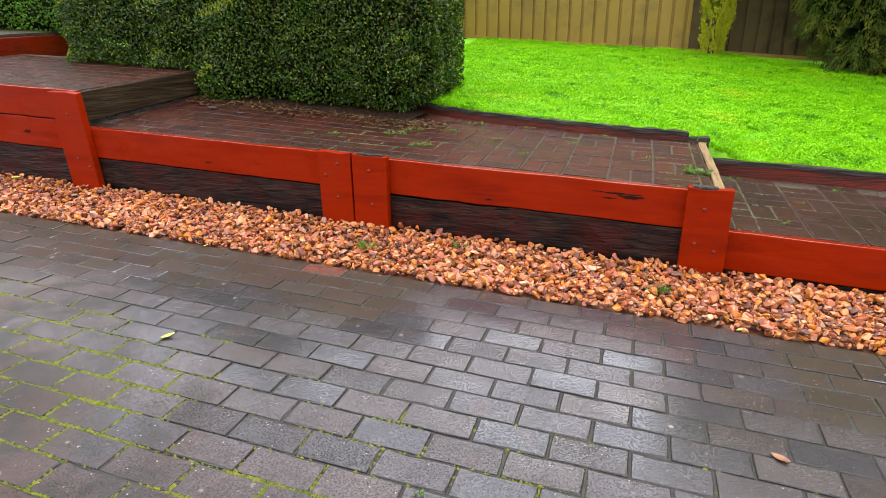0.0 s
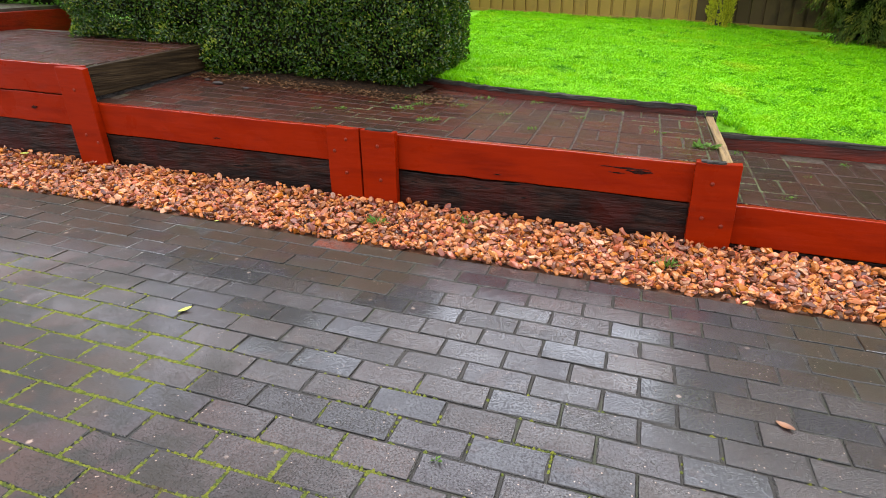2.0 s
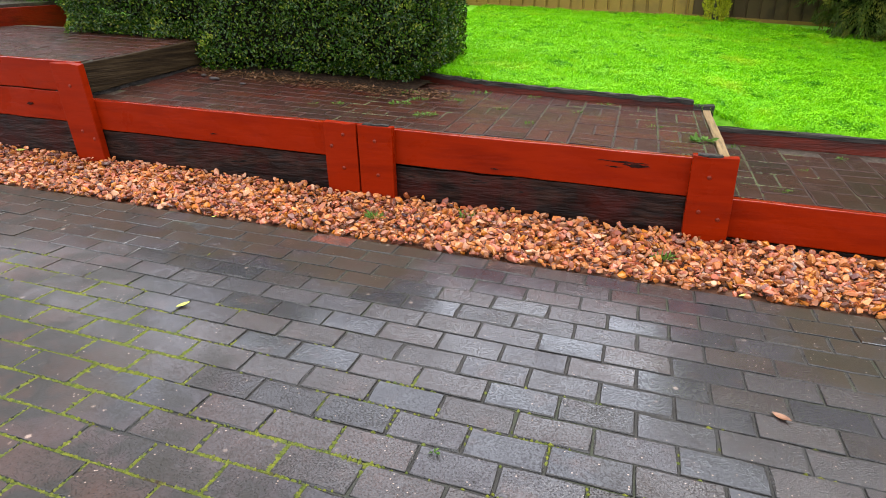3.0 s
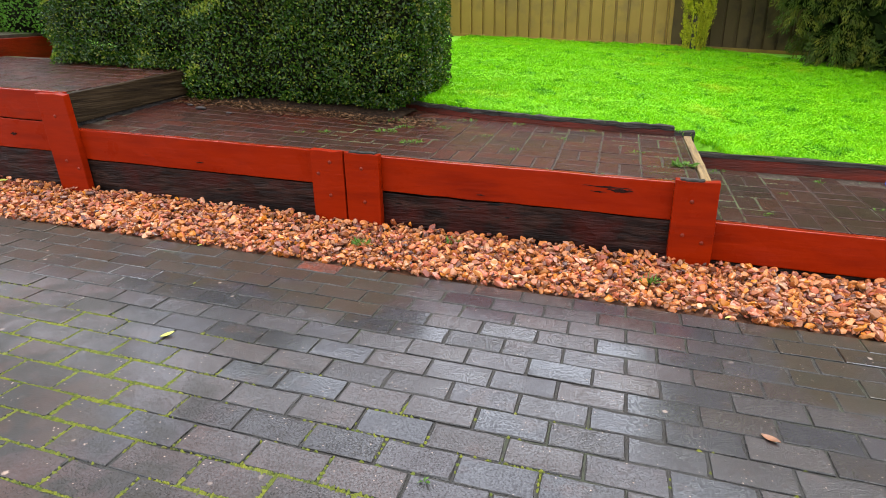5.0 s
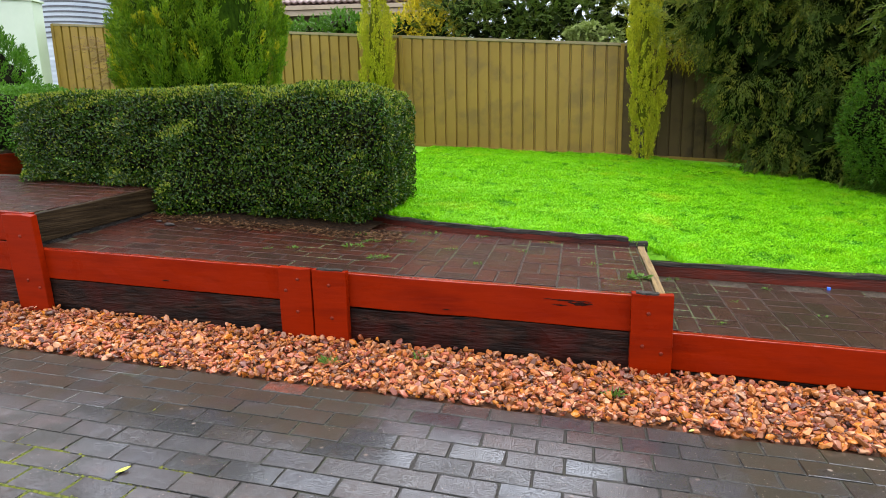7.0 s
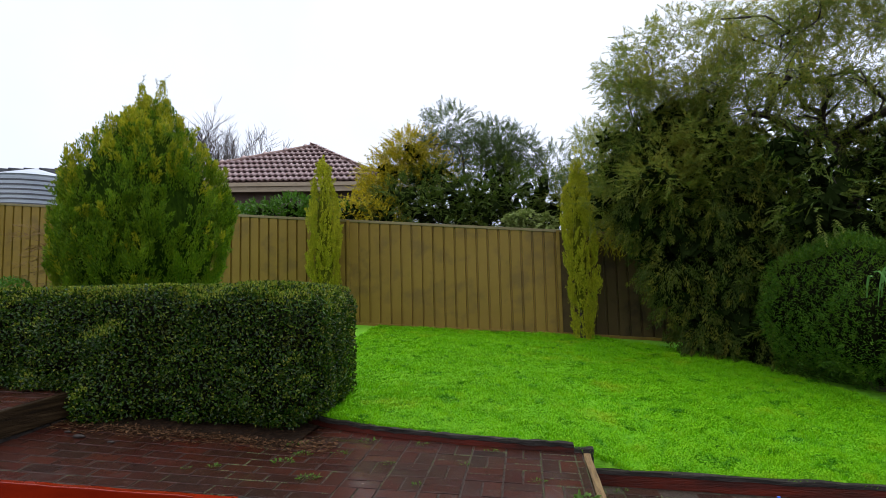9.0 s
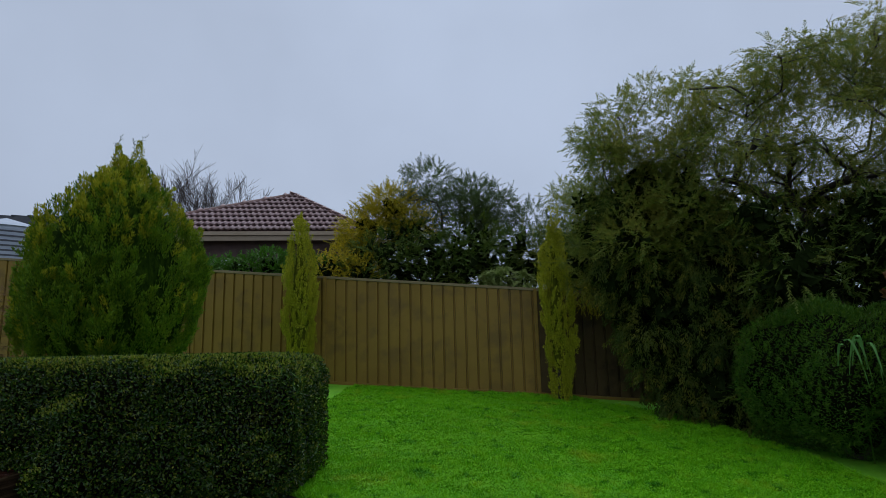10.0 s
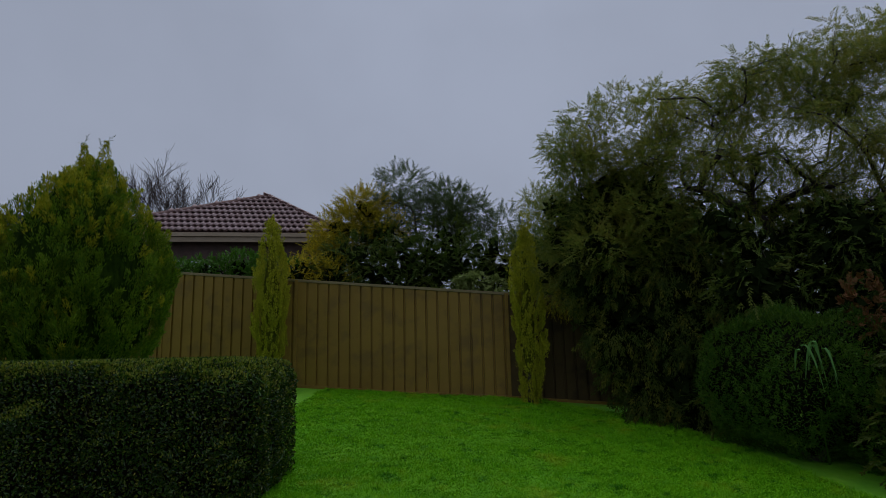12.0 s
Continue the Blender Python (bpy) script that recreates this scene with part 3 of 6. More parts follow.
def plumes(name, f, lo, hi, n, per, depth, size, thick, length, width, mat, tip_mat, parent, rng, up, tips, side=0.5):
    """Upright flame-shaped tufts of sprays over the surface f = 0, some with paler ends."""
    p, g = shell(f, np.array(lo), np.array(hi), n, depth, rng)
    axis = unit(g * side + np.array([0, 0, up]) + rng.normal(size=p.shape) * 0.16)
    reach = size * rng.uniform(0.6, 1.3, n)
    golden = rng.uniform(0, 1, n) < tips(p[:, 2])
    p, axis, reach, golden = (np.repeat(q, per, 0) for q in (p, axis, reach, golden))
    t = rng.power(1.3, len(p))
    r = unit(np.cross(axis, rng.normal(size=p.shape)))
    wide = thick * (1 - 0.75 * t) * rng.uniform(0.2, 1.0, len(p))
    q = p + axis * ((t - 0.55) * reach)[:, None] + r * wide[:, None]
    d = unit(axis + r * 0.45 + rng.normal(size=p.shape) * 0.22)
    nrm = unit(r + rng.normal(size=p.shape) * 0.5)
    L = length * rng.uniform(0.6, 1.3, len(p))
    W = width * rng.uniform(0.7, 1.3, len(p))
    pale = golden & (t > 0.45)
    for nm, k, m in ((name, ~pale, mat), (name + "_tip", pale, tip_mat)):
        if k.any():
            child(nm, leaf_mesh(nm, q[k], d[k], nrm[k], L[k], W[k], m), parent)


def solid(name, f, lo, hi, mat, parent, step, inset):
    """A closed body inside a shrub, dark in place of the shade within: rays from the middle to the surface."""
    mid = (np.array(lo) + np.array(hi)) / 2
    bm = bmesh.new()
    bmesh.ops.create_icosphere(bm, subdivisions=4, radius=1.0)
    d = np.array([v.co for v in bm.verts])
    t = np.zeros(len(d))
    live = np.ones(len(d), bool)
    for k in range(400):
        t[live] += step
        live &= f(mid + d * t[:, None]) < -inset
        if not live.any():
            break
    q = mid + d * np.maximum(t - step, 0.02)[:, None]
    for v, c in zip(bm.verts, q):
        v.co = c
    me = bpy.data.meshes.new(name)
    bm.to_mesh(me)
    bm.free()
    me.materials.append(mat)
    return child(name, me, parent)


def blobs(parts, amp=0.12, freq=2.2, seed=1):
    """An uneven union of ellipsoids (cx, cy, cz, rx, ry, rz)."""
    def f(p):
        v = np.full(len(p), 9.0)
        for cx, cy, cz, rx, ry, rz in parts:
            q = (p - np.array([cx, cy, cz])) / np.array([rx, ry, rz])
            v = np.minimum(v, (np.linalg.norm(q, axis=1) - 1) * min(rx, ry, rz))
        return v + amp * wob(p, freq, seed) + amp * 0.5 * wob(p, freq * 3.1, seed + 5)
    lo = [min(b[k] - b[k + 3] for b in parts) - 0.2 for k in range(3)]
    hi = [max(b[k] + b[k + 3] for b in parts) + 0.2 for k in range(3)]
    return f, lo, hi


def sprays(name, c, axis, reach, per, length, width, mat, parent, rng, droop, label="", open_angle=0.75):
    """Feathered sprays: a thin stalk from each point c along axis, bending down, with leaves in two rows."""
    n = len(c)
    reach = reach * rng.uniform(0.6, 1.25, n)
    flat = unit(rng.normal(size=(n, 3)) * 0.5 + np.array([0, 0, 1.0]))
    side = unit(np.cross(axis, flat))
    rep = lambda q: np.repeat(q, per, 0)
    t = np.tile((np.arange(per) + 0.5) / per, n)
    hand = np.tile(np.where(np.arange(per) % 2, 1.0, -1.0), n)
    down = np.array([0, 0, -1.0])
    p = rep(c) + rep(axis) * (rep(reach) * t)[:, None] + down * (droop * 0.6 * rep(reach) * t * t)[:, None]
    d = unit(rep(axis) * 0.8 + rep(side) * (hand * open_angle * (1.1 - 0.6 * t))[:, None] + down * (droop * t * 0.8)[:, None] + rng.normal(size=p.shape) * 0.16)
    nrm = unit(np.cross(rep(axis), rep(side)) + rng.normal(size=p.shape) * 0.35)
    L = length * rng.uniform(0.65, 1.25, len(p)) * (1.05 - 0.4 * t)
    W = width * rng.uniform(0.7, 1.3, len(p))
    end = c + axis * reach[:, None] + down * (droop * 0.6 * reach)[:, None]
    p, d, nrm = np.concatenate([p, c]), np.concatenate([d, unit(end - c)]), np.concatenate([nrm, flat])
    L, W = np.concatenate([L, np.linalg.norm(end - c, axis=1)]), np.concatenate([W, np.full(n, width * 0.45)])
    return child(name, leaf_mesh(name, p, d, nrm, L, W, mat), parent, label)


def sprigs(name, parts, n, per, spread, length, width, mat, parent, rng, droop=0.3, label="", hollow=0.5):
    """A loose crown: feathered sprays that reach out of the clumps, so that sky shows between."""
    w = np.array([b[3] * b[4] * b[5] for b in parts]) ** 0.72
    pick = rng.choice(len(parts), n, p=w / w.sum())
    b = np.array(parts)[pick]
    u = unit(rng.normal(size=(n, 3))) * (hollow + (1 - hollow) * rng.uniform(0, 1, n) ** 0.5)[:, None]
    c = b[:, :3] + u * b[:, 3:]
    axis = unit(u * b[:, 3:] * 1.1 + rng.normal(size=(n, 3)) * 0.3 + np.array([0, 0, 0.12 - droop * 0.6]))
    return sprays(name, c, axis, spread, per, length, width, mat, parent, rng, droop, label)


def limbs(name, base, tops, radius, mat, parent, rng, rise=0.45, twigs=0):
    """A trunk that forks into bent limbs, one for each crown clump, with finer branches."""
    base = Vector(base)
    mid = Vector((base.x + rng.uniform(-0.1, 0.1), base.y, base.z))
    zt = sum(t[2] for t in tops) / len(tops)
    fork = Vector((mid.x, mid.y, base.z + (zt - base.z) * rise))
    trunk = tube([base - Vector((0, 0, 0.1)), base.lerp(fork, 0.35) + Vector((rng.uniform(-.06, .06), rng.uniform(-.06, .06), 0)), base.lerp(fork, 0.7), fork], [radius * 1.25, radius, radius * 0.85, radius * 0.7], 9)
    child("trunk", mesh_of("trunk", *trunk, mat, True), parent)
    made = []
    nodes = [(fork, radius * 0.62)]
    for t in sorted((Vector(t) for t in tops), key=lambda v: (v - fork).length):
        near, r = min(nodes, key=lambda q: (q[0] - t).length + (0.5 if q[0].z > t.z else 0))
        bend = near.lerp(t, 0.5) + Vector((rng.uniform(-.12, .12), rng.uniform(-.12, .12), rng.uniform(-.05, .15))) * (near - t).length
        r2 = max(r * 0.72, radius * 0.09)
        made.append(tube([near, near.lerp(bend, 0.5), bend, bend.lerp(t, 0.55), t], [r * 0.8, r * 0.72, (r + r2) * 0.38, r2 * 0.9, r2 * 0.7], 6))
        nodes += [(t, r2), (bend, r * 0.8)]
        for k in range(twigs):
            s = bend.lerp(t, rng.uniform(0.2, 1.0))
            e = s + Vector((rng.uniform(-.4, .4), rng.uniform(-.4, .4), rng.uniform(-.15, .4)))
            made.append(tube([s, s.lerp(e, 0.5) + Vector((rng.uniform(-.06, .06), 0, .04)), e], [r2 * 0.35, r2 * 0.22, r2 * 0.08], 4))
    child(name, mesh_of(name, *join(made), mat, True), parent)


# ---------------------------------------------------------------- ground
def build_ground():
    xs = sorted(set(list(np.linspace(-16, 16, 33)) + [-400, -200, -100, -50, -30, -22, 22, 30, 50, 100, 200, 400]))
    ys = sorted(set(list(np.linspace(4.0, 24, 21)) + [-400, -200, -60, -20, -8, 0, 2.5, 3.4, 30, 40, 60, 100, 200, 400]))
    vs, fs = [], []
    for y in ys:
        for x in xs:
            cx = max(-16, min(16, x))
            if y <= 3.4:
                z = drive_z(cx) - 0.16
            elif y <= 10.2:
                z = float(lawn_z(cx, y)) - 0.07 if y >= 4.3 else drive_z(cx) - 0.1
            else:
                z = float(lawn_z(cx, 10.2)) - 0.07 + 0.2 * (min(y, 22) - 10.2)
            vs.append((x, y, z))
    n = len(xs)
    for j in range(len(ys) - 1):
        for i in range(n - 1):
            fs.append((j * n + i, j * n + i + 1, (j + 1) * n + i + 1, (j + 1) * n + i))
    tagged(new("ground", mesh_of("ground", vs, fs, M_GROUND, True)), "bare garden earth under and around the yard", "ground", kind="structure")


def bed_x(y):
    """Where the lawn ends at the planted bed."""
    return np.interp(y, [3.0, 5.0, 6.3, 7.3, 8.7, 9.8, 10.3], [4.6, 4.15, 3.67, 3.39, 2.92, 1.6, 1.2])


def edge_y(x):
    """The line of the timber edge between terraces and lawn."""
    return np.interp(x, [-1.6, -1.38, -0.9, -0.36, 0.47, 0.56, 9.0], [4.68, 4.58, 4.43, 4.345, 4.29, 4.27, 4.27])


def build_lawn():
    nx, ny = 90, 50
    vs, fs = [], []
    for j in range(ny + 1):
        for i in range(nx + 1):
            x = -9.5 + 15.0 * i / nx
            y0 = float(edge_y(x)) + 0.03
            y = y0 + (10.13 - y0) * max(j - 1, 0) / (ny - 1)
            vs.append((x, y, float(lawn_z(x, y)) - (0.012 if j else 0.3)))
    for j in range(ny):
        for i in range(nx):
            a = j * (nx + 1) + i
            fs.append((a, a + 1, a + nx + 2, a + nx + 1))
    lawn = tagged(new("lawn", mesh_of("lawn", vs, fs, M_LAWN, True)), "bright green mown lawn rising to the back fence", "lawn", kind="structure")
    rng = np.random.default_rng(11)
    n = 330000
    x = rng.uniform(-2.4, 4.7, n)
    y = 4.2 + 6.0 * rng.power(0.75, n)
    ok = (y > edge_y(x) + 0.02) & (x < bed_x(y) + rng.normal(size=n) * 0.04) & (y < 10.1)
    x, y = x[ok], y[ok]
    n = len(x)
    patch = 0.7 * wob(np.stack([x, y, 0 * x], 1), 2.3, 3) + wob(np.stack([x, y, 0 * x], 1), 9.0, 4)
    h = (0.024 + 0.011 * patch + rng.uniform(-0.010, 0.012, n)).clip(0.010) * (1 + 0.1 * (y - 4.2))
    front = np.exp(-(y - edge_y(x)) / 0.06)
    h = h + 0.02 * front * rng.uniform(0, 1, n)
    w = 0.005 * (1 + 0.26 * (y - 4.2))
    a = rng.uniform(0, 6.283, n)
    lean = h * rng.uniform(0.2, 1.1, n)
    b = np.stack([x, y, lawn_z(x, y) - 0.014], 1)
    s = np.stack([np.cos(a), np.sin(a), 0 * a], 1) * w[:, None]
    c = rng.uniform(0, 6.283, n)
    tip = b + np.stack([np.cos(c) * lean, np.sin(c) * lean - 0.3 * front * h, h], 1)
    v = np.stack([b - s, b + s, tip], 1).reshape(-1, 3)
    tagged(new("grass", fast_mesh("grass", v, np.arange(3 * n).reshape(-1, 3), M_GRASS)), "short wet bright green grass blades of the lawn", "grass", kind="stuff")
    n = 300000
    x = rng.uniform(-2.4, 4.7, n)
    y = 4.2 + 6.0 * rng.power(0.75, n)
    q = np.stack([x, y, 0 * x], 1)
    ok = (y > edge_y(x) + 0.03) & (x < bed_x(y) + rng.normal(size=n) * 0.03) & (y < 10.1) & (rng.uniform(-1.2, 1, n) < 0.6 * wob(q, 3.1, 6) + 0.6 * wob(q, 11.0, 7) + 0.2)
    x, y = x[ok], y[ok]
    n = len(x)
    q = np.stack([x, y, 0 * x], 1)
    p = np.stack([x, y, lawn_z(x, y) + 0.010 + 0.012 * np.abs(wob(q, 9.0, 4)) + rng.uniform(-0.006, 0.01, n)], 1)
    a = rng.uniform(0, 6.283, n)
    d = unit(np.stack([np.cos(a), np.sin(a), rng.normal(size=n) * 0.14], 1))
    L = 0.011 * (1 + 0.2 * (y - 4.2)) * rng.uniform(0.6, 1.4, n)
    me = leaf_mesh("clover", p, d, unit(rng.normal(size=(n, 3)) * 0.16 + np.array([0, 0, 1.0])), L, L * 0.85, M_CLOVER, 0.08)
    tagged(new("clover", me), "small round clover leaves among the lawn grass", "clover", kind="stuff")


# ---------------------------------------------------------------- pavers
def brick_meshes(name, mat, count, lx, ly, chamfer, rng, edge):
    """Worn pavers: an uneven outline of twelve corners, a rounded rim of its own material."""
    made = []
    out = [(-1, -1), (-0.35, -1), (0.3, -1), (1, -1), (1, -0.1), (1, 1), (0.4, 1), (-0.3, 1), (-1, 1), (-1, 0.1)]
    n = len(out)
    for k in range(count):
        c = chamfer * rng.uniform(0.7, 1.4)
        wob1 = rng.normal(size=(n, 2)) * 0.0011
        chip = (rng.uniform(0, 1, n) < 0.12) * rng.uniform(0.002, 0.006, n)
        def ring(inset, z, jit):
            r = []
            for i, (sx, sy) in enumerate(out):
                q = inset + chip[i] * (inset > 0)
                r.append((sx * (lx / 2) - np.sign(sx) * q * (abs(sx) == 1) + wob1[i][0] + rng.normal() * jit, sy * (ly / 2) - np.sign(sy) * q * (abs(sy) == 1) + wob1[i][1] + rng.normal() * jit, z))
            return r
        vs = ring(0, -0.045, 0) + ring(0, -c * 1.2, 0) + ring(c * 0.5, -c * 0.4, 0.0003) + ring(c * 1.3, 0, 0.0005)
        fs = [tuple(range(3 * n, 4 * n))]
        for r in range(3):
            fs += [(r * n + i, r * n + (i + 1) % n, (r + 1) * n + (i + 1) % n, (r + 1) * n + i) for i in range(n)]
        me = mesh_of(name, vs, fs, [mat, edge])
        me.polygons.foreach_set("material_index", [0] + [1] * (3 * n))
        made.append(me)
    return made


def lay(me, x, y, z, bx, by, turn, parent, rng, lift=0.0010, name="brick"):
    ex = Vector((1, 0, bx)).normalized()
    ez = ex.cross(Vector((0, 1, by))).normalized()
    ey = ez.cross(ex)
    m = Matrix((ex, ey, ez)).transposed().to_4x4()
    ob = new(name, me)
    ob.parent = parent
    ob.matrix_basis = Matrix.Translation((x, y, z + rng.normal() * lift)) @ m @ pose(0, 0, 0, rng.normal() * 0.22, rng.normal() * 0.2, turn + rng.normal() * 0.35)
    return ob


PX, PY = 0.235, 0.1205
EDGE = 2.553


def drive_rows():
    """Rows of running bond along the wall: centre of each paver."""
    for r in range(0, 40):
        y = EDGE - (r + 0.5) * PY
        ph = -0.395 + (0.0 if r % 2 == 1 else PX / 2)
        k0 = int(math.floor((-7.5 - ph) / PX))
        k1 = int(math.ceil((6.0 - ph) / PX))
        for k in range(k0, k1):
            yield r, ph + (k + 0.5) * PX, y


def build_driveway():
    rng = np.random.default_rng(21)
    bm = grid_box(-14, 14, -9, EDGE, -0.14, -0.0042, (4, 2, 1))
    for v in bm.verts:
        v.co.z += drive_z(v.co.x)
    me = bpy.data.meshes.new("driveway")
    bm.to_mesh(me)
    me.materials.append(M_JOINT)
    drive = tagged(new("driveway", me), "wet driveway of grey concrete pavers in running bond with mossy joints", "driveway", kind="structure")
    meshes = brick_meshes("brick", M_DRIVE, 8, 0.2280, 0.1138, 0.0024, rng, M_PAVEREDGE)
    red = brick_meshes("brick", M_REDSPOT, 1, 0.2280, 0.1138, 0.0024, rng, M_PAVEREDGE)[0]
    near, rest = 0, []
    for r, x, y in drive_rows():
        if -2.05 < x < 1.1 and 0.18 < y < 3 and near < 330:
            reddish = r == 0 and (abs(x + 1.36) < 0.12)
            lay(red if reddish else meshes[rng.integers(8)], x, y, drive_z(x), -SLOPE, 0, 180 * rng.integers(2), drive, rng)
            near += 1
        else:
            rest.append((x, y))
    rest = np.array(rest)
    hx, hy, c = 0.1137, 0.0566, 0.0025
    bv = np.array([(sx * (hx - i), sy * (hy - i), z) for i, z in ((0, -0.04), (0, -c), (c, 0)) for sx, sy in ((-1, -1), (1, -1), (1, 1), (-1, 1))])
    bf = np.array([(8, 9, 10, 11)] + [(r * 4 + i, r * 4 + (i + 1) % 4, r * 4 + 4 + (i + 1) % 4, r * 4 + 4 + i) for r in range(2) for i in range(4)])
    n = len(rest)
    v = bv[None] + rng.normal(size=(n, len(bv), 3)) * 0.0008
    v = v + np.stack([rest[:, 0], rest[:, 1], rng.normal(size=n) * 0.0015], 1)[:, None]
    v[:, :, 2] += -SLOPE * v[:, :, 0]
    f = bf[None] + (np.arange(n) * len(bv))[:, None, None]
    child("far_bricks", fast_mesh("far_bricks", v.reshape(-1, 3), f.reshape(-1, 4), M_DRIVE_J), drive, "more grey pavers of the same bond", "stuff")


def mounds(name, c, ex, ey, hz, mat, rng):
    """Low six-sided cushions at c with half widths ex, ey and height hz."""
    n = len(c)
    ring = []
    for k in range(6):
        a = k * math.pi / 3
        ring.append(c + np.stack([np.cos(a) * ex * rng.uniform(0.6, 1.4, n), np.sin(a) * ey * rng.uniform(0.6, 1.4, n), 0 * ex], 1))
    top = c + np.stack([0 * ex, 0 * ex, hz], 1)
    v = np.stack(ring + [top], 1).reshape(-1, 3)
    f = np.array([(k, (k + 1) % 6, 6) for k in range(6)])
    f = (f[None] + (np.arange(n) * 7)[:, None, None]).reshape(-1, 3)
    return fast_mesh(name, v, f, mat, True)


def build_moss():
    rng = np.random.default_rng(5)
    pts = []
    for r, x, y in drive_rows():
        if -4.2 < x < 1.3 and 0.1 < y < 2.2:
            for k in range(40):
                pts.append((x - PX / 2 + PX * k / 40, y - PY / 2, 0))
            for k in range(20):
                pts.append((x - PX / 2, y - PY / 2 + PY * k / 20, 1))
    p = np.array(pts)
    q = np.stack([p[:, 0], p[:, 1], 0 * p[:, 0]], 1)
    much = 0.7 - 0.85 * (p[:, 0] + 1.0) - 1.8 * (p[:, 1] - 1.05) - 1.1 * np.clip(-1.7 - p[:, 0], 0, 9) + 0.5 * wob(q, 1.5, 8) + 0.8 * wob(q, 9, 9)
    keep = rng.uniform(0, 1, len(p)) < np.clip(much, 0.02 * (p[:, 1] < 1.6), 0.96)
    p = p[keep]
    m = np.clip(much[keep], 0.2, 1)
    n = len(p)
    along = rng.uniform(0.004, 0.009, n)
    across = rng.uniform(0.003, 0.0095, n) * (0.55 + 1.8 * m * np.clip(0.7 + 0.6 * wob(np.stack([p[:, 0], p[:, 1], 0 * m], 1), 14, 10), 0.2, 1.4))
    ex, ey = np.where(p[:, 2] == 0, along, across), np.where(p[:, 2] == 0, across, along)
    c = np.stack([p[:, 0] + rng.normal(size=n) * 0.002, p[:, 1] + rng.normal(size=n) * 0.002, drive_z(p[:, 0]) - 0.004], 1)
    tagged(new("moss", mounds("moss", c, ex, ey, rng.uniform(0.005, 0.010, n), M_MOSS, rng)), "yellow-green moss in the joints of the driveway pavers", "moss", kind="stuff")
    # thinner growth in the joints of the terraces
    pts = []
    for zf, x0, x1, y1, x_line in ((terrace_z, -1.75, 0.5, 4.25, 0.0), (lower_z, 0.62, 2.6, 4.2, 0.065)):
        n = 5500
        along = rng.integers(0, 2, n)
        step = PX / 2
        x, y = rng.uniform(x0, x1, n), rng.uniform(3.18, y1, n)
        x = np.where(along == 1, x_line + np.round((x - x_line) / step) * step, x)
        y = np.where(along == 0, 3.165 + np.round((y - 3.165) / step) * step, y)
        i, j = np.floor((x + 0.001 - x_line) / PX).astype(int), np.floor((y + 0.001 - 3.165) / PX).astype(int)
        half_x = np.abs((x - x_line) / PX - np.round((x - x_line) / PX)) > 0.25
        half_y = np.abs((y - 3.165) / PX - np.round((y - 3.165) / PX)) > 0.25
        turned = (i + j) % 2 == 0
        q = np.stack([x, y, 0 * x], 1)
        ok = (x > x0) & (x < x1) & ~((along == 1) & half_x & ~turned) & ~((along == 0) & half_y & turned)
        ok &= rng.uniform(0, 1, n) < np.clip(0.22 + 0.5 * wob(q, 2.0, 12) + 0.5 * wob(q, 8.0, 13), 0, 0.9)
        x, y, along = x[ok], y[ok], along[ok]
        pts.append(np.stack([x, y, zf(x, y) - 0.004, along], 1))
    p = np.concatenate(pts)
    n = len(p)
    a, b = rng.uniform(0.005, 0.012, n), rng.uniform(0.003, 0.007, n)
    tagged(new("moss", mounds("moss", p[:, :3], np.where(p[:, 3] == 0, a, b), np.where(p[:, 3] == 0, b, a), rng.uniform(0.004, 0.009, n), M_JOINTWEED, rng)), "thin green growth in the joints of the terrace pavers", "moss", kind="stuff")


def slab(name, label, x0, x1, y0, y1, z, low, mat, skew=False):
    bm = grid_box(x0, x1, y0, y1, 0, 1, (8, 3, 1))
    for v in bm.verts:
        if skew and v.co.x > x1 - 0.01:
            v.co.x = step_x(v.co.y) - 0.052
        v.co.z = z(v.co.x, v.co.y) - 0.0055 if v.co.z > 0.5 else drive_z(v.co.x) + low
    me = bpy.data.meshes.new(name)
    bm.to_mesh(me)
    me.materials.append(mat)
    return tagged(new(name, me), label, "terrace", kind="structure")


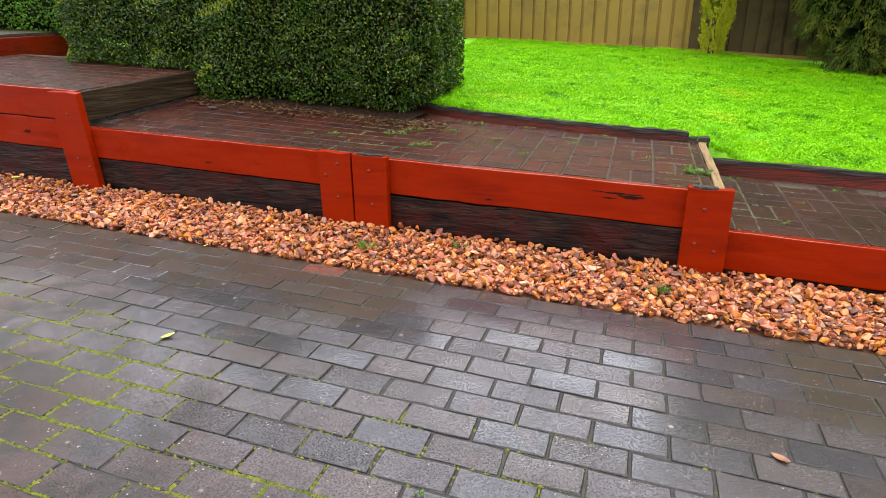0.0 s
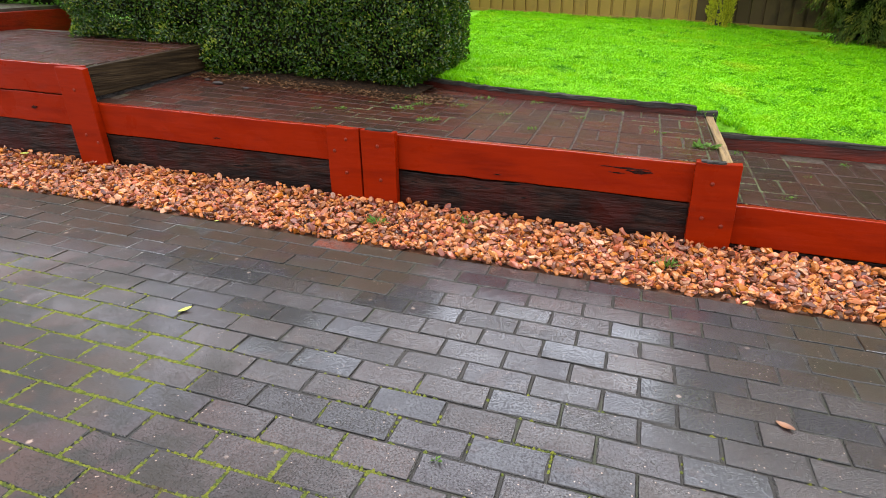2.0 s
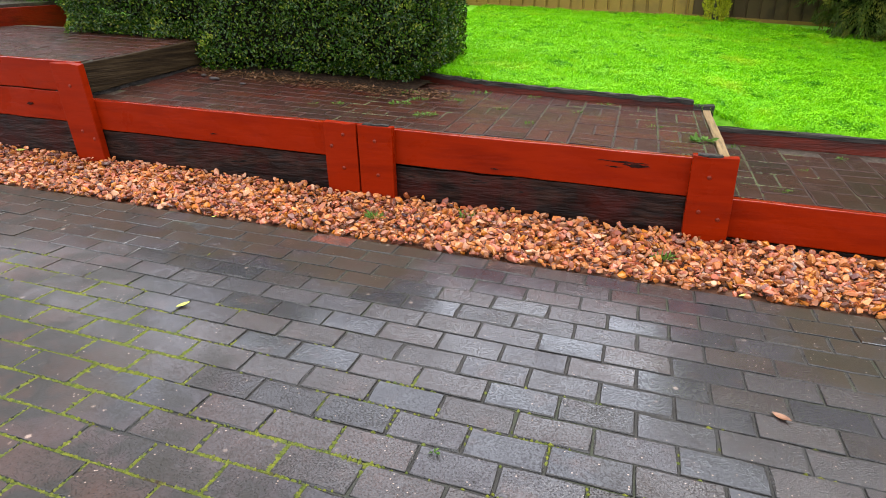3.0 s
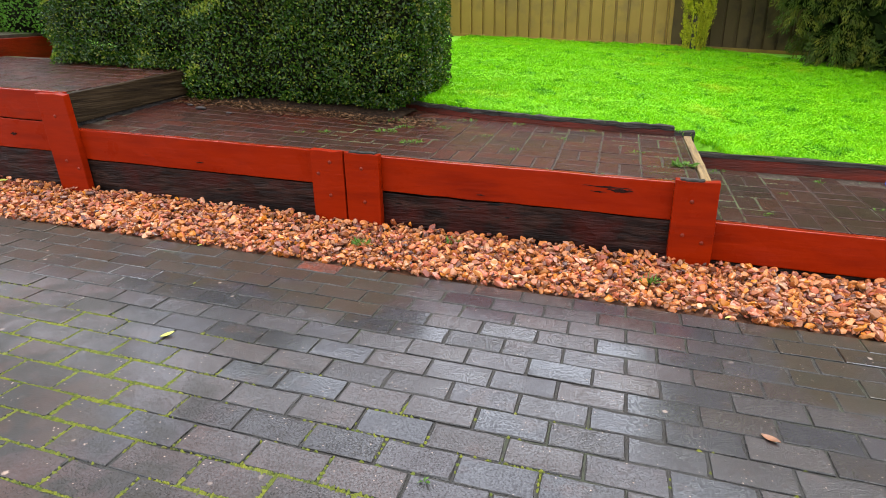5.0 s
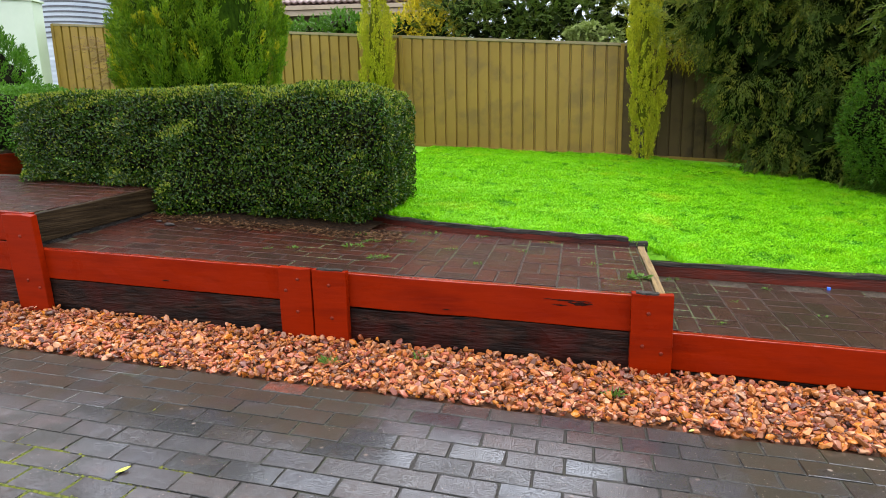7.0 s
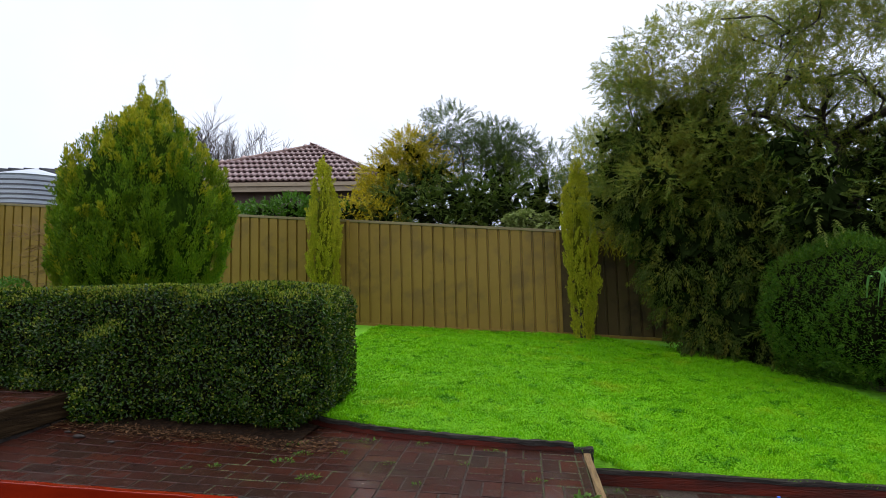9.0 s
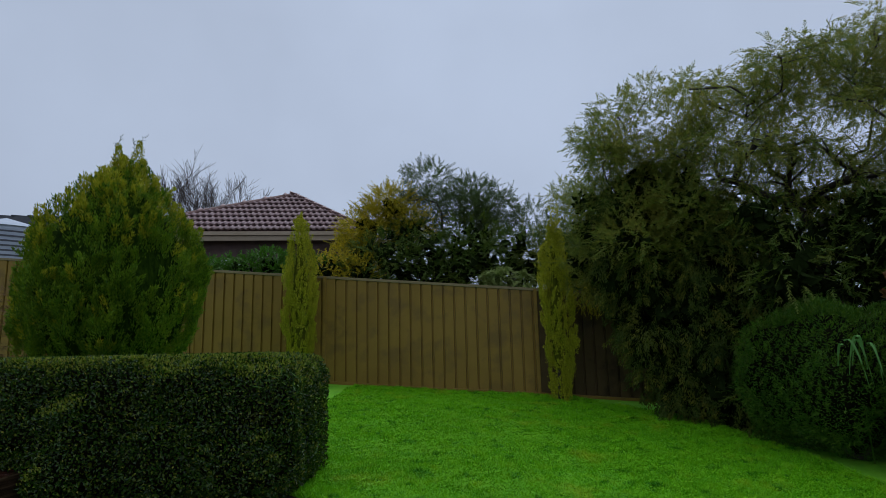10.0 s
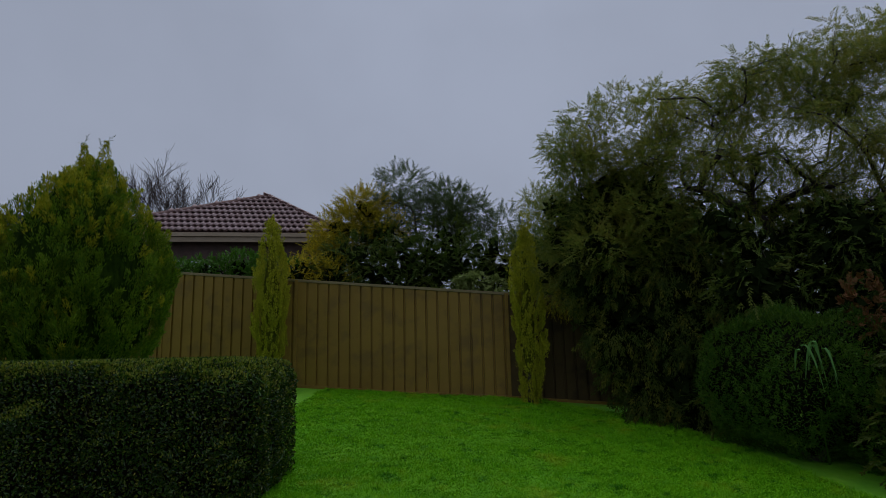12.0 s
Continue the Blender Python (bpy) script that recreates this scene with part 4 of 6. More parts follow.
def basket(parent, meshes, x0, x1, y0, y1, zf, x_line, y_line, rng, skip=(), running_below=None, start=None, stop=None):
    """Pairs of pavers that turn by a quarter from square to square; running bond on the far stretch."""
    i0, i1 = int(math.floor((x0 - x_line) / PX)), int(math.ceil((x1 - x_line) / PX))
    for i in range(i0, i1):
        for j in range(int(math.ceil((y1 - y_line) / PX))):
            cx, cy = x_line + (i + 0.5) * PX, y_line + (j + 0.5) * PX
            turned = (i + j) % 2 == 0
            for k in (-1, 1):
                if running_below is not None and cx < running_below:
                    row = 2 * j + (k + 1) // 2
                    x, y, a = cx + (PX / 2 if row % 2 else 0), cy + k * PX / 4, 0
                elif turned:
                    x, y, a = cx + k * PX / 4, cy, 90
                else:
                    x, y, a = cx, cy + k * PX / 4, 0
                half = (PX / 2 if a == 0 else PX / 4) - 0.02
                lo, hi = max(x - half - 0.02, start(y) if start else x0), min(x + half + 0.02, stop(y) if stop else x1)
                if hi - lo < 0.03 or y > y1:
                    continue
                if any(abs(x - sx) < 0.07 and abs(y - sy) < 0.09 for sx, sy in skip):
                    continue
                left = (hi - lo) / (2 * half + 0.04)
                x = (lo + hi) / 2
                tilt_x, tilt_y = (float(zf(x + 0.05, y) - zf(x - 0.05, y)) / 0.1, float(zf(x, y + 0.05) - zf(x, y - 0.05)) / 0.1)
                ob = lay(meshes[rng.integers(len(meshes))], x, y, float(zf(x, y)), tilt_x, tilt_y, a + 180 * rng.integers(2), parent, rng, 0.0011)
                if left < 0.999:
                    ob.matrix_basis = ob.matrix_basis @ Matrix.Diagonal((left, 1, 1, 1) if a == 0 else (1, left, 1, 1))


def build_terraces():
    rng = np.random.default_rng(31)
    meshes = brick_meshes("brick", M_TERR, 6, 0.2245, 0.1095, 0.0024, rng, M_TERREDGE)
    mid = slab("terrace_middle", "raised terrace of wet red-brown pavers with weeds in the joints", -3.56, 0.525, 3.15, 4.72, terrace_z, -0.1, M_JOINT_T)
    top = slab("terrace_upper", "upper terrace of wet red-brown pavers beside the hedge", -5.75, -3.44, 3.15, 4.6, upper_z, -0.1, M_JOINT_T, True)
    low = slab("terrace_lower", "lower terrace of wet red-brown pavers in basket weave", 0.585, 6.5, 3.15, 4.26, lower_z, -0.14, M_JOINT_T)
    high = slab("terrace_highest", "highest terrace behind a red timber riser", -9.0, -5.81, 3.15, 5.6, lambda x, y: upper_z(x, y) + 0.19, -0.1, M_JOINT_T)
    basket(mid, meshes, -3.52, 0.52, 3.165, 4.62, terrace_z, 0.0, 3.165, rng, skip=((0.26, 3.30),), running_below=-1.2, start=lambda y: step_x(y) - 0.02)
    basket(top, meshes, -5.72, -3.33, 3.165, 4.5, upper_z, 0.06, 3.165, rng, running_below=9, stop=lambda y: step_x(y) - 0.055)
    brown = brick_meshes("brick", M_TERR_LOW, 6, 0.2245, 0.1095, 0.0024, rng, M_TERREDGE)
    basket(low, brown, 0.5, 4.4, 3.165, 4.22, lower_z, 0.065, 3.165, rng)


# ---------------------------------------------------------------- pebbles
def build_pebbles():
    rng = np.random.default_rng(41)
    bm = grid_box(-9, 6.5, EDGE + 0.003, 3.12, 0, 1, (20, 4, 1))
    for v in bm.verts:
        v.co.z = drive_z(v.co.x) + (0.09 * (v.co.y - EDGE) - 0.02 if v.co.z > 0.5 else -0.2)
    me = bpy.data.meshes.new("pebble_strip")
    bm.to_mesh(me)
    me.materials.append(M_BED)
    tagged(new("pebble_strip", me), "bed of small brown grit under the loose pebbles", "garden bed", kind="structure")
    def ball(cuts):
        b = bmesh.new()
        bmesh.ops.create_icosphere(b, subdivisions=cuts, radius=1.0)
        got = np.array([v.co for v in b.verts]), np.array([[v.index for v in f.verts] for f in b.faces])
        b.free()
        return got
    def scatter(n, x0, x1, size, lift, cuts=2):
        sv, sf = ball(cuts)
        x = rng.uniform(x0, x1, n)
        y = EDGE + 0.018 + (3.09 - EDGE - 0.02) * rng.uniform(0, 1, n)
        s = size * np.clip(rng.lognormal(0, 0.30, n), 0.5, 1.55)
        ax = np.stack([s * rng.uniform(0.95, 1.35, n), s * rng.uniform(0.65, 0.95, n), s * rng.uniform(0.45, 0.75, n)], 1)
        u = np.repeat(sv[None], n, 0)
        u = u * rng.uniform(0.93, 1.07, (n, len(sv), 1)) + rng.normal(size=(n, len(sv), 3)) * 0.03
        for q in range(7):
            nn = unit(rng.normal(size=(n, 3)))
            cut = rng.uniform(0.35, 0.7, n)
            over = np.maximum(np.einsum("nvk,nk->nv", u, nn) - cut[:, None], 0)
            u = u - over[:, :, None] * nn[:, None, :]
        u = u * ax[:, None, :]
        a, t = rng.uniform(0, 6.283, n), rng.normal(size=n) * 0.5
        ca, sa, ct, st = np.cos(a), np.sin(a), np.cos(t), np.sin(t)
        ux, uz = u[:, :, 0] * ct[:, None] - u[:, :, 2] * st[:, None], u[:, :, 0] * st[:, None] + u[:, :, 2] * ct[:, None]
        uy = u[:, :, 1]
        w = np.stack([ux * ca[:, None] - uy * sa[:, None], ux * sa[:, None] + uy * ca[:, None], uz], 2)
        z = drive_z(x) + 0.09 * (y - EDGE) + lift * rng.uniform(0.2, 1.2, n) - 0.004
        w = w + np.stack([x, y, z], 1)[:, None]
        return w.reshape(-1, 3), (sf[None] + (np.arange(n) * len(sv))[:, None, None]).reshape(-1, 3)
    v1, f1 = scatter(7000, -4.6, 1.9, 0.0195, 0.012, 1)
    v2, f2 = scatter(4500, -4.6, 1.9, 0.0195, 0.036)
    v3, f3 = scatter(600, 1.9, 3.4, 0.026, 0.024)
    v = np.concatenate([v1, v2, v3])
    f = np.concatenate([f1, f2 + len(v1), f3 + len(v1) + len(v2)])
    tagged(new("pebbles", fast_mesh("pebbles", v, f, M_STONE)), "loose wet orange and brown river pebbles along the wall", "pebbles", kind="stuff")


# ---------------------------------------------------------------- timber walls
def bolt(x, y, z, parent):
    bm = bmesh.new()
    bmesh.ops.create_uvsphere(bm, u_segments=10, v_segments=6, radius=0.011)
    for v in bm.verts:
        v.co = Vector((x, y, z)) + Vector((v.co.x, v.co.y * 0.5, v.co.z))
    me = mesh_of("bolt", [v.co for v in bm.verts], [[v.index for v in f.verts] for f in bm.faces], M_STEEL, True)
    child("bolt", me, parent)


def post(x0, x1, top, bottom, label, bolts, cap=None, lean=(0.0, 0.0)):
    ob = thing("retaining_post", label, "post", "posts of the retaining wall", at=((x0 + x1) / 2, 3.07, bottom))
    bm = grid_box(x0, x1, 3.052, 3.102, bottom, top, (3, 1, 5), 0.005)
    for v in bm.verts:
        k = noise.noise_vector(v.co * 7)
        v.co += k * 0.003
        v.co.x += lean[0] + (lean[1] - lean[0]) * (v.co.z - bottom) / (top - bottom)
        if v.co.z > top - 0.03:
            v.co.z += noise.noise(v.co * 25) * 0.010 - (v.co.x - x0) * 0.03
    me = bpy.data.meshes.new("board")
    bm.to_mesh(me)
    me.materials.append(M_RED)
    child("board", me, ob)
    for bx, bz in bolts:
        bolt(bx, 3.051, bz, ob)
    if cap:
        bm = grid_box(cap[0], cap[1], 3.056, 3.1, top - 0.006, top + 0.006, (8, 3, 1), 0.002)
        for v in bm.verts:
            v.co += noise.noise_vector(v.co * 40) * 0.006
            v.co.z += -(v.co.x - x0) * 0.03
        me = bpy.data.meshes.new("rotted_top")
        bm.to_mesh(me)
        me.materials.append(M_BLACK)
        child("rotted_top", me, ob, "black rotted end grain with flaking paint")
    return ob


SCARS = ((0.06, 0.412, 0.26, 0.008), (0.13, 0.395, 0.14, 0.016), (0.02, 0.385, 0.09, 0.006), (-0.62, 0.33, 0.05, 0.004), (-3.99, 0.585, 0.06, 0.012), (-2.47, 0.44, 0.06, 0.006))


def build_walls():
    def s(x, y):
        return -SLOPE * x
    wall = thing("retaining_wall", "low retaining wall of red-painted sleepers over bare dark ones", "wall", at=(-1.5, 3.13, 0.0))
    # middle stretch
    timber("painted_sleeper", -3.475, -1.43, 3.102, 3.155, 0.275, 0.475, M_RED, wall, s)
    timber("painted_sleeper", -1.425, 0.50, 3.102, 3.155, 0.268, 0.47, M_RED, wall, s)
    timber("bare_sleeper", -3.48, -1.43, 3.116, 3.16, 0.02, 0.268, M_DARKWOOD, wall, s, 0.008, "dark bare sleeper with old red stain")
    timber("bare_sleeper", -1.425, 0.50, 3.114, 3.16, 0.0, 0.258, M_DARKWOOD, wall, s, 0.010, "dark cracked bare sleeper")
    # upper stretch
    timber("painted_sleeper", -7.5, -3.485, 3.102, 3.155, 0.515, 0.715, M_RED, wall, s)
    timber("painted_sleeper", -7.5, -3.485, 3.104, 3.155, 0.305, 0.508, M_RED, wall, s)
    timber("bare_sleeper", -7.5, -3.485, 3.118, 3.16, 0.03, 0.298, M_DARKWOOD, wall, s, 0.008, "dark bare sleeper at the ground")
    # lower stretch
    timber("painted_sleeper", 0.50, 5.5, 3.104, 3.155, 0.075, 0.28, M_RED, wall, s)
    timber("bare_sleeper", 0.50, 5.5, 3.116, 3.16, -0.12, 0.068, M_DARKWOOD, wall, s, 0.006)
    post(-3.635, -3.395, 0.868, 0.10, "red-painted timber post at the end of the upper wall", ((-3.52, 0.72), (-3.51, 0.42), (-3.42, 0.37)), lean=(0.032, -0.018))
    post(-1.645, -1.435, 0.562, 0.05, "red-painted timber post with two bolts", ((-1.52, 0.49), (-1.53, 0.29), (-1.6, 0.42)))
    post(-1.425, -1.212, 0.552, 0.05, "red-painted timber post with a black rotted top", ((-1.32, 0.46), (-1.31, 0.26)), (-1.4, -1.235))
    post(0.392, 0.605, 0.478, -0.03, "red-painted corner post with bolts and flaking top", ((0.48, 0.37), (0.455, 0.19), (0.55, 0.155)), (0.415, 0.53))
    for sx, sz, sl, sh in SCARS:
        vs, fs = [], []
        for i in range(13):
            t = i / 12
            h = sh * math.sin(math.pi * t) * (0.6 + 0.5 * noise.noise(Vector((t * 6, sx, 0))))
            zc = sz - SLOPE * sl * (t - 0.5) + 0.6 * sh * noise.noise(Vector((t * 4, sx, 3)))
            vs += [(sx + (t - 0.5) * sl, 3.0985, zc + h), (sx + (t - 0.5) * sl, 3.0985, zc - h), (sx + (t - 0.5) * sl, 3.104, zc + h), (sx + (t - 0.5) * sl, 3.104, zc - h)]
        for i in range(12):
            a, b = 4 * i, 4 * i + 4
            fs += [(a, a + 1, b + 1, b), (a + 2, b + 2, b + 3, a + 3), (a, b, b + 2, a + 2), (a + 1, a + 3, b + 3, b + 1)]
        child("knot", mesh_of("knot", vs, fs, M_KNOT), wall, "dark split knot in the paint")
    # timbers that hold the steps
    riser = thing("step_riser", "weathered brown timber riser between two terraces", "step", at=(-3.41, 3.6, 0.63))
    bm = grid_box(-0.05, 0.0, 3.14, 4.16, 0.651, 0.851, (1, 12, 2), 0.006)
    for v in bm.verts:
        v.co.x += step_x(v.co.y)
        v.co.z += 0.096 * (v.co.y - 3.14) + (0.0 if v.co.z > 0.75 else 0.02 * (v.co.y - 3.14))
        v.co += noise.noise_vector(v.co * 9) * 0.004
    me = bpy.data.meshes.new("board")
    bm.to_mesh(me)
    me.materials.append(M_STEPWOOD)
    child("board", me, riser)
    # Black strip put in for the shade of the gap under the riser.
    bm = grid_box(-0.06, -0.014, 3.14, 4.16, 0.58, 0.66, (1, 12, 1), 0.004)
    for v in bm.verts:
        v.co.x += step_x(v.co.y)
        v.co.z += 0.096 * (v.co.y - 3.14)
    me = bpy.data.meshes.new("gap_shade_strip")
    bm.to_mesh(me)
    me.materials.append(M_BLACK)
    child("gap_shade_strip", me, riser, "black strip added as the shaded gap below the board")
    riser2 = thing("step_riser", "red-painted timber riser of the highest terrace", "step", at=(-5.78, 3.8, 1.0))
    timber("board", -5.81, -5.757, 3.14, 5.35, 0.68, 0.90, M_DEEPRED, riser2, lambda x, y: -SLOPE * x + 0.045 * (y - 3.09))
    end = thing("edge_board", "pale weathered board along the end of the terrace", "board", at=(0.55, 3.7, 0.3))
    timber("board", 0.531, 0.580, 3.14, 4.30, 0.22, 0.474, M_PALEWOOD, end, lambda x, y: -SLOPE * x + 0.045 * (y - 3.09))
    # lawn edging
    edging = thing("lawn_edging", "old timber lawn edging, red face and black rotted top", "edging", at=(-0.4, 4.35, 0.5))
    def bent(name, x0, x1, z0, z1, y0, y1, mat, zf, rough):
        bm = grid_box(x0, x1, y0, y1, z0, z1, (40, 1, 1), 0.004)
        for v in bm.verts:
            k = noise.noise_vector(v.co * 14)
            v.co += k * rough
            v.co.y += float(edge_y(v.co.x))
            v.co.z += zf(v.co.x, v.co.y)
        me = bpy.data.meshes.new(name)
        bm.to_mesh(me)
        me.materials.append(mat)
        return child(name, me, edging if x0 < 0.5 else low_edging)
    bent("face_board", -1.62, 0.47, -0.10, 0.040, 0.0, 0.03, M_DARKRED, terrace_z, 0.004)
    bent("rotted_top", -1.62, 0.47, 0.036, 0.066, -0.006, 0.04, M_BLACK, terrace_z, 0.012)
    stub = grid_box(0.46, 0.6, 4.29, 4.36, 0.36, 0.535, (2, 2, 3), 0.01)
    for v in stub.verts:
        v.co += noise.noise_vector(v.co * 20) * 0.012
    me = bpy.data.meshes.new("stub")
    stub.to_mesh(me)
    me.materials.append(M_BLACK)
    child("stub", me, edging, "black rotted stub of a post")
    low_edging = thing("lawn_edging", "old timber lawn edging beside the lower terrace", "edging", at=(2.5, 4.29, 0.3))
    bent("face_board", 0.585, 6.4, -0.10, 0.075, 0.0, 0.03, M_DARKRED, lower_z, 0.004)
    bent("rotted_top", 0.585, 6.4, 0.070, 0.10, -0.008, 0.04, M_BLACK, lower_z, 0.010)


# ---------------------------------------------------------------- hedges and shrubs
def rounded_box(lo, hi, r, seed, amp=0.046):
    lo, hi = np.array(lo), np.array(hi)
    mid, half = (lo + hi) / 2, (hi - lo) / 2 - r
    def f(p):
        q = np.abs(p - mid) - half
        d = np.linalg.norm(np.maximum(q, 0), axis=1) + np.minimum(q.max(1), 0) - r
        return d + 0.03 + amp * 0.6 * wob(p, 3.0, seed) + amp * 0.8 * wob(p, 9.0, seed + 3)
    return f


def build_hedges():
    rng = np.random.default_rng(51)
    hedge = thing("hedge", "clipped dark green box hedge with small glossy wet leaves", "hedge", at=(-2.8, 4.9, 0.65))
    body = rounded_box((-4.95, 4.15, 0.6), (-1.36, 5.55, 1.82), 0.3, 2)
    def f(p):
        bulge = 0.11 * np.exp(-((p[:, 0] + 3.25) / 0.4) ** 2 - ((p[:, 2] - 0.85) / 0.45) ** 2)
        v = -bulge + body(p - np.stack([0 * p[:, 0], 0 * p[:, 0], -0.02 * (p[:, 0] + 2.6)], 1))
        over = upper_z(p[:, 0], p[:, 1]) + 0.02 - p[:, 2]
        v = np.where(p[:, 0] < -3.42, np.maximum(v, over), v)
        right = (p[:, 0] + 1.85) * 0.8
        return np.maximum(v, p[:, 2] - 1.76 + np.clip(right, 0, 1) ** 2 * 0.45) + 0.35 * np.clip(0.85 - p[:, 2], 0, 1) ** 2 * 3
    lo, hi = (-5.15, 4.0, 0.5), (-1.1, 5.75, 2.0)
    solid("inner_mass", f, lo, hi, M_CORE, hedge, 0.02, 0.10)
    foliage("leaves", f, lo, hi, 100000, 0.11, 0.029, 0.018, M_HEDGE, hedge, rng, 0.25, 0.45, 1.3)
    # Pale tips paint the light on upward faces; a few sit anywhere.
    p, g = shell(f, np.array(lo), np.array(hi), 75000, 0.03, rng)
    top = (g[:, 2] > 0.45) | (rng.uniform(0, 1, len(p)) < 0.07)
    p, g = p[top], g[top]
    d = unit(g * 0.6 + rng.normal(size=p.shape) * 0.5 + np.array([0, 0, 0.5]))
    child("young_leaves", leaf_mesh("young_leaves", p, d, unit(rng.normal(size=p.shape)), np.full(len(p), 0.025), np.full(len(p), 0.014), M_HEDGE_TOPLIT), hedge, "pale young tips, gathered on top to paint the light there")
    n = 26
    c = np.stack([rng.normal(size=n) * 0.10 - 1.45, rng.normal(size=n) * 0.08 + 4.28, rng.uniform(1.5, 1.6, n)], 1)
    weed = thing("grass_weed", "pale grass growing through the end of the hedge", "weed", at=(-1.45, 4.28, 1.45))
    child("leaves", leaf_mesh("leaves", c, unit(rng.normal(size=(n, 3)) * 0.6 + np.array([-0.1, -0.5, 0.5])), unit(rng.normal(size=(n, 3))), rng.uniform(0.06, 0.15, n), np.full(n, 0.009), M_WEED), weed)
    second = thing("hedge", "clipped brighter green hedge on the highest terrace", "hedge", at=(-6.4, 5.0, 1.1))
    f2 = rounded_box((-8.6, 4.95, 1.2), (-5.4, 6.2, 1.97), 0.2, 9)
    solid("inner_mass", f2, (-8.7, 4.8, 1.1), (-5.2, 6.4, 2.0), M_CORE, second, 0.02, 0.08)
    foliage("leaves", f2, (-8.7, 4.8, 1.1), (-5.2, 6.4, 2.05), 32000, 0.08, 0.032, 0.02, M_HEDGE2, second, rng, 0.25, 0.5, 1.2)


def build_cone():
    rng = np.random.default_rng(61)
    ob = thing("conifer", "broad golden-green clipped conifer with a tufted top", "conifer", at=(-4.46, 6.6, 0.98))
    prof_z = [1.0, 1.5, 1.8, 2.05, 2.4, 2.9, 3.2, 3.4, 3.6, 3.8, 4.0, 4.12, 4.26]
    prof_r = [0.3, 0.52, 0.78, 0.93, 1.0, 0.93, 0.84, 0.74, 0.60, 0.48, 0.31, 0.2, 0.05]
    cx, cy = -4.47, 6.6
    child("trunk", mesh_of("trunk", *tube([(cx, cy, 0.85), (cx, cy, 1.6)], [0.09, 0.07], 9), M_BARK, True), ob)
    # Dark core paints the shade in the creases between plumes.
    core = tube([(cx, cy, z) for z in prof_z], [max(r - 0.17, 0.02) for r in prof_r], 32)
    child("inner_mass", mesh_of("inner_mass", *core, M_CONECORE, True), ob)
    def f(p):
        q = p * np.array([1, 1, 0.5])
        r = np.hypot(p[:, 0] - cx - 0.09 * np.clip(p[:, 2] - 3.0, 0, 0.8), p[:, 1] - cy)
        return r - np.interp(p[:, 2], prof_z, prof_r, left=-1, right=-1) + 0.05 + 0.085 * wob(q, 3.6, 31) + 0.06 * wob(q, 8.5, 33)
    plumes("plume", f, (cx - 1.2, cy - 1.2, 1.4), (cx + 1.2, cy + 1.2, 4.3), 1700, 76, 0.10, 0.27, 0.056, 0.042, 0.0125, M_CONE, M_GOLD, ob, rng, 0.9, lambda z: np.clip((z - 2.6) / 1.6, 0.05, 0.75), 0.42)
    n = 60
    c = np.stack([rng.uniform(-5.45, -5.15, n), rng.uniform(6.0, 6.5, n), rng.uniform(1.75, 2.35, n)], 1)
    sprays("dead_spray", c, unit(np.array([-0.8, -0.5, 0.15]) + rng.normal(size=(n, 3)) * 0.25), 0.26, 16, 0.05, 0.010, M_DRIED, ob, rng, 0.5, "dried brown sprays low on the conifer")
    n = 7
    c = np.stack([rng.uniform(-5.6, -5.45, n), rng.uniform(6.3, 6.5, n), rng.uniform(2.4, 2.6, n)], 1)
    sprays("dead_branch", c, unit(np.array([-1.0, -0.2, 0.12]) + rng.normal(size=(n, 3)) * 0.12), 0.5, 26, 0.06, 0.011, M_DRIED, ob, rng, 0.3, "dried brown branch that sticks out")
    tufts = []
    for tx, ty, h, r in ((-4.52, 6.58, 4.38, 0.12), (-4.27, 6.62, 4.42, 0.13), (-4.42, 6.55, 4.2, 0.2), (-4.2, 6.6, 4.16, 0.12)):
        n = 800
        z = rng.uniform(3.9, h, n)
        a = rng.uniform(0, 6.3, n)
        rr = r * (1 - (z - 3.9) / (h - 3.85)) ** 0.8 * rng.uniform(0.3, 1, n) + 0.006
        tufts.append(np.stack([tx + np.cos(a) * rr, ty + np.sin(a) * rr, z], 1))
    p = np.concatenate(tufts)
    d = unit(rng.normal(size=p.shape) * 0.4 + np.array([0, 0, 1.0]))
    child("top_tuft", leaf_mesh("top_tuft", p, d, unit(rng.normal(size=p.shape)), np.full(len(p), 0.035), np.full(len(p), 0.010), M_GOLD), ob)
    for tx, ty, z0, z1, bend in ((-4.52, 6.58, 4.34, 4.5, 0.03), (-4.27, 6.62, 4.36, 4.49, 0.10), (-4.31, 6.6, 4.3, 4.45, -0.03), (-4.55, 6.6, 4.25, 4.42, -0.05)):
        n = 34
        t = np.linspace(0, 1, n)
        p = np.stack([tx + bend * t * t + rng.normal(size=n) * 0.006, np.full(n, ty), z0 + (z1 - z0) * t], 1)
        d = unit(rng.normal(size=p.shape) * 0.7 + np.array([bend * 3, 0, 0.7]))
        child("wisp", leaf_mesh("wisp", p, d, unit(rng.normal(size=p.shape)), rng.uniform(0.02, 0.05, n), np.full(n, 0.006), M_GREYLEAF), ob, "thin grey-green leading shoot")
    other = thing("conifer", "dark green bushy conifer beside the side fence", "conifer", at=(-8.1, 6.6, 1.2))
    f2, lo2, hi2 = blobs([(-8.1, 6.6, 2.0, 0.92, 0.85, 0.95), (-8.3, 6.6, 2.75, 0.6, 0.6, 0.6)], 0.07, 3.0, 14)
    child("trunk", mesh_of("trunk", *tube([(-8.1, 6.6, 1.0), (-8.1, 6.6, 1.8)], [0.08, 0.06], 8), M_BARK, True), other)
    solid("inner_mass", f2, lo2, hi2, M_CORE, other, 0.03, 0.14)
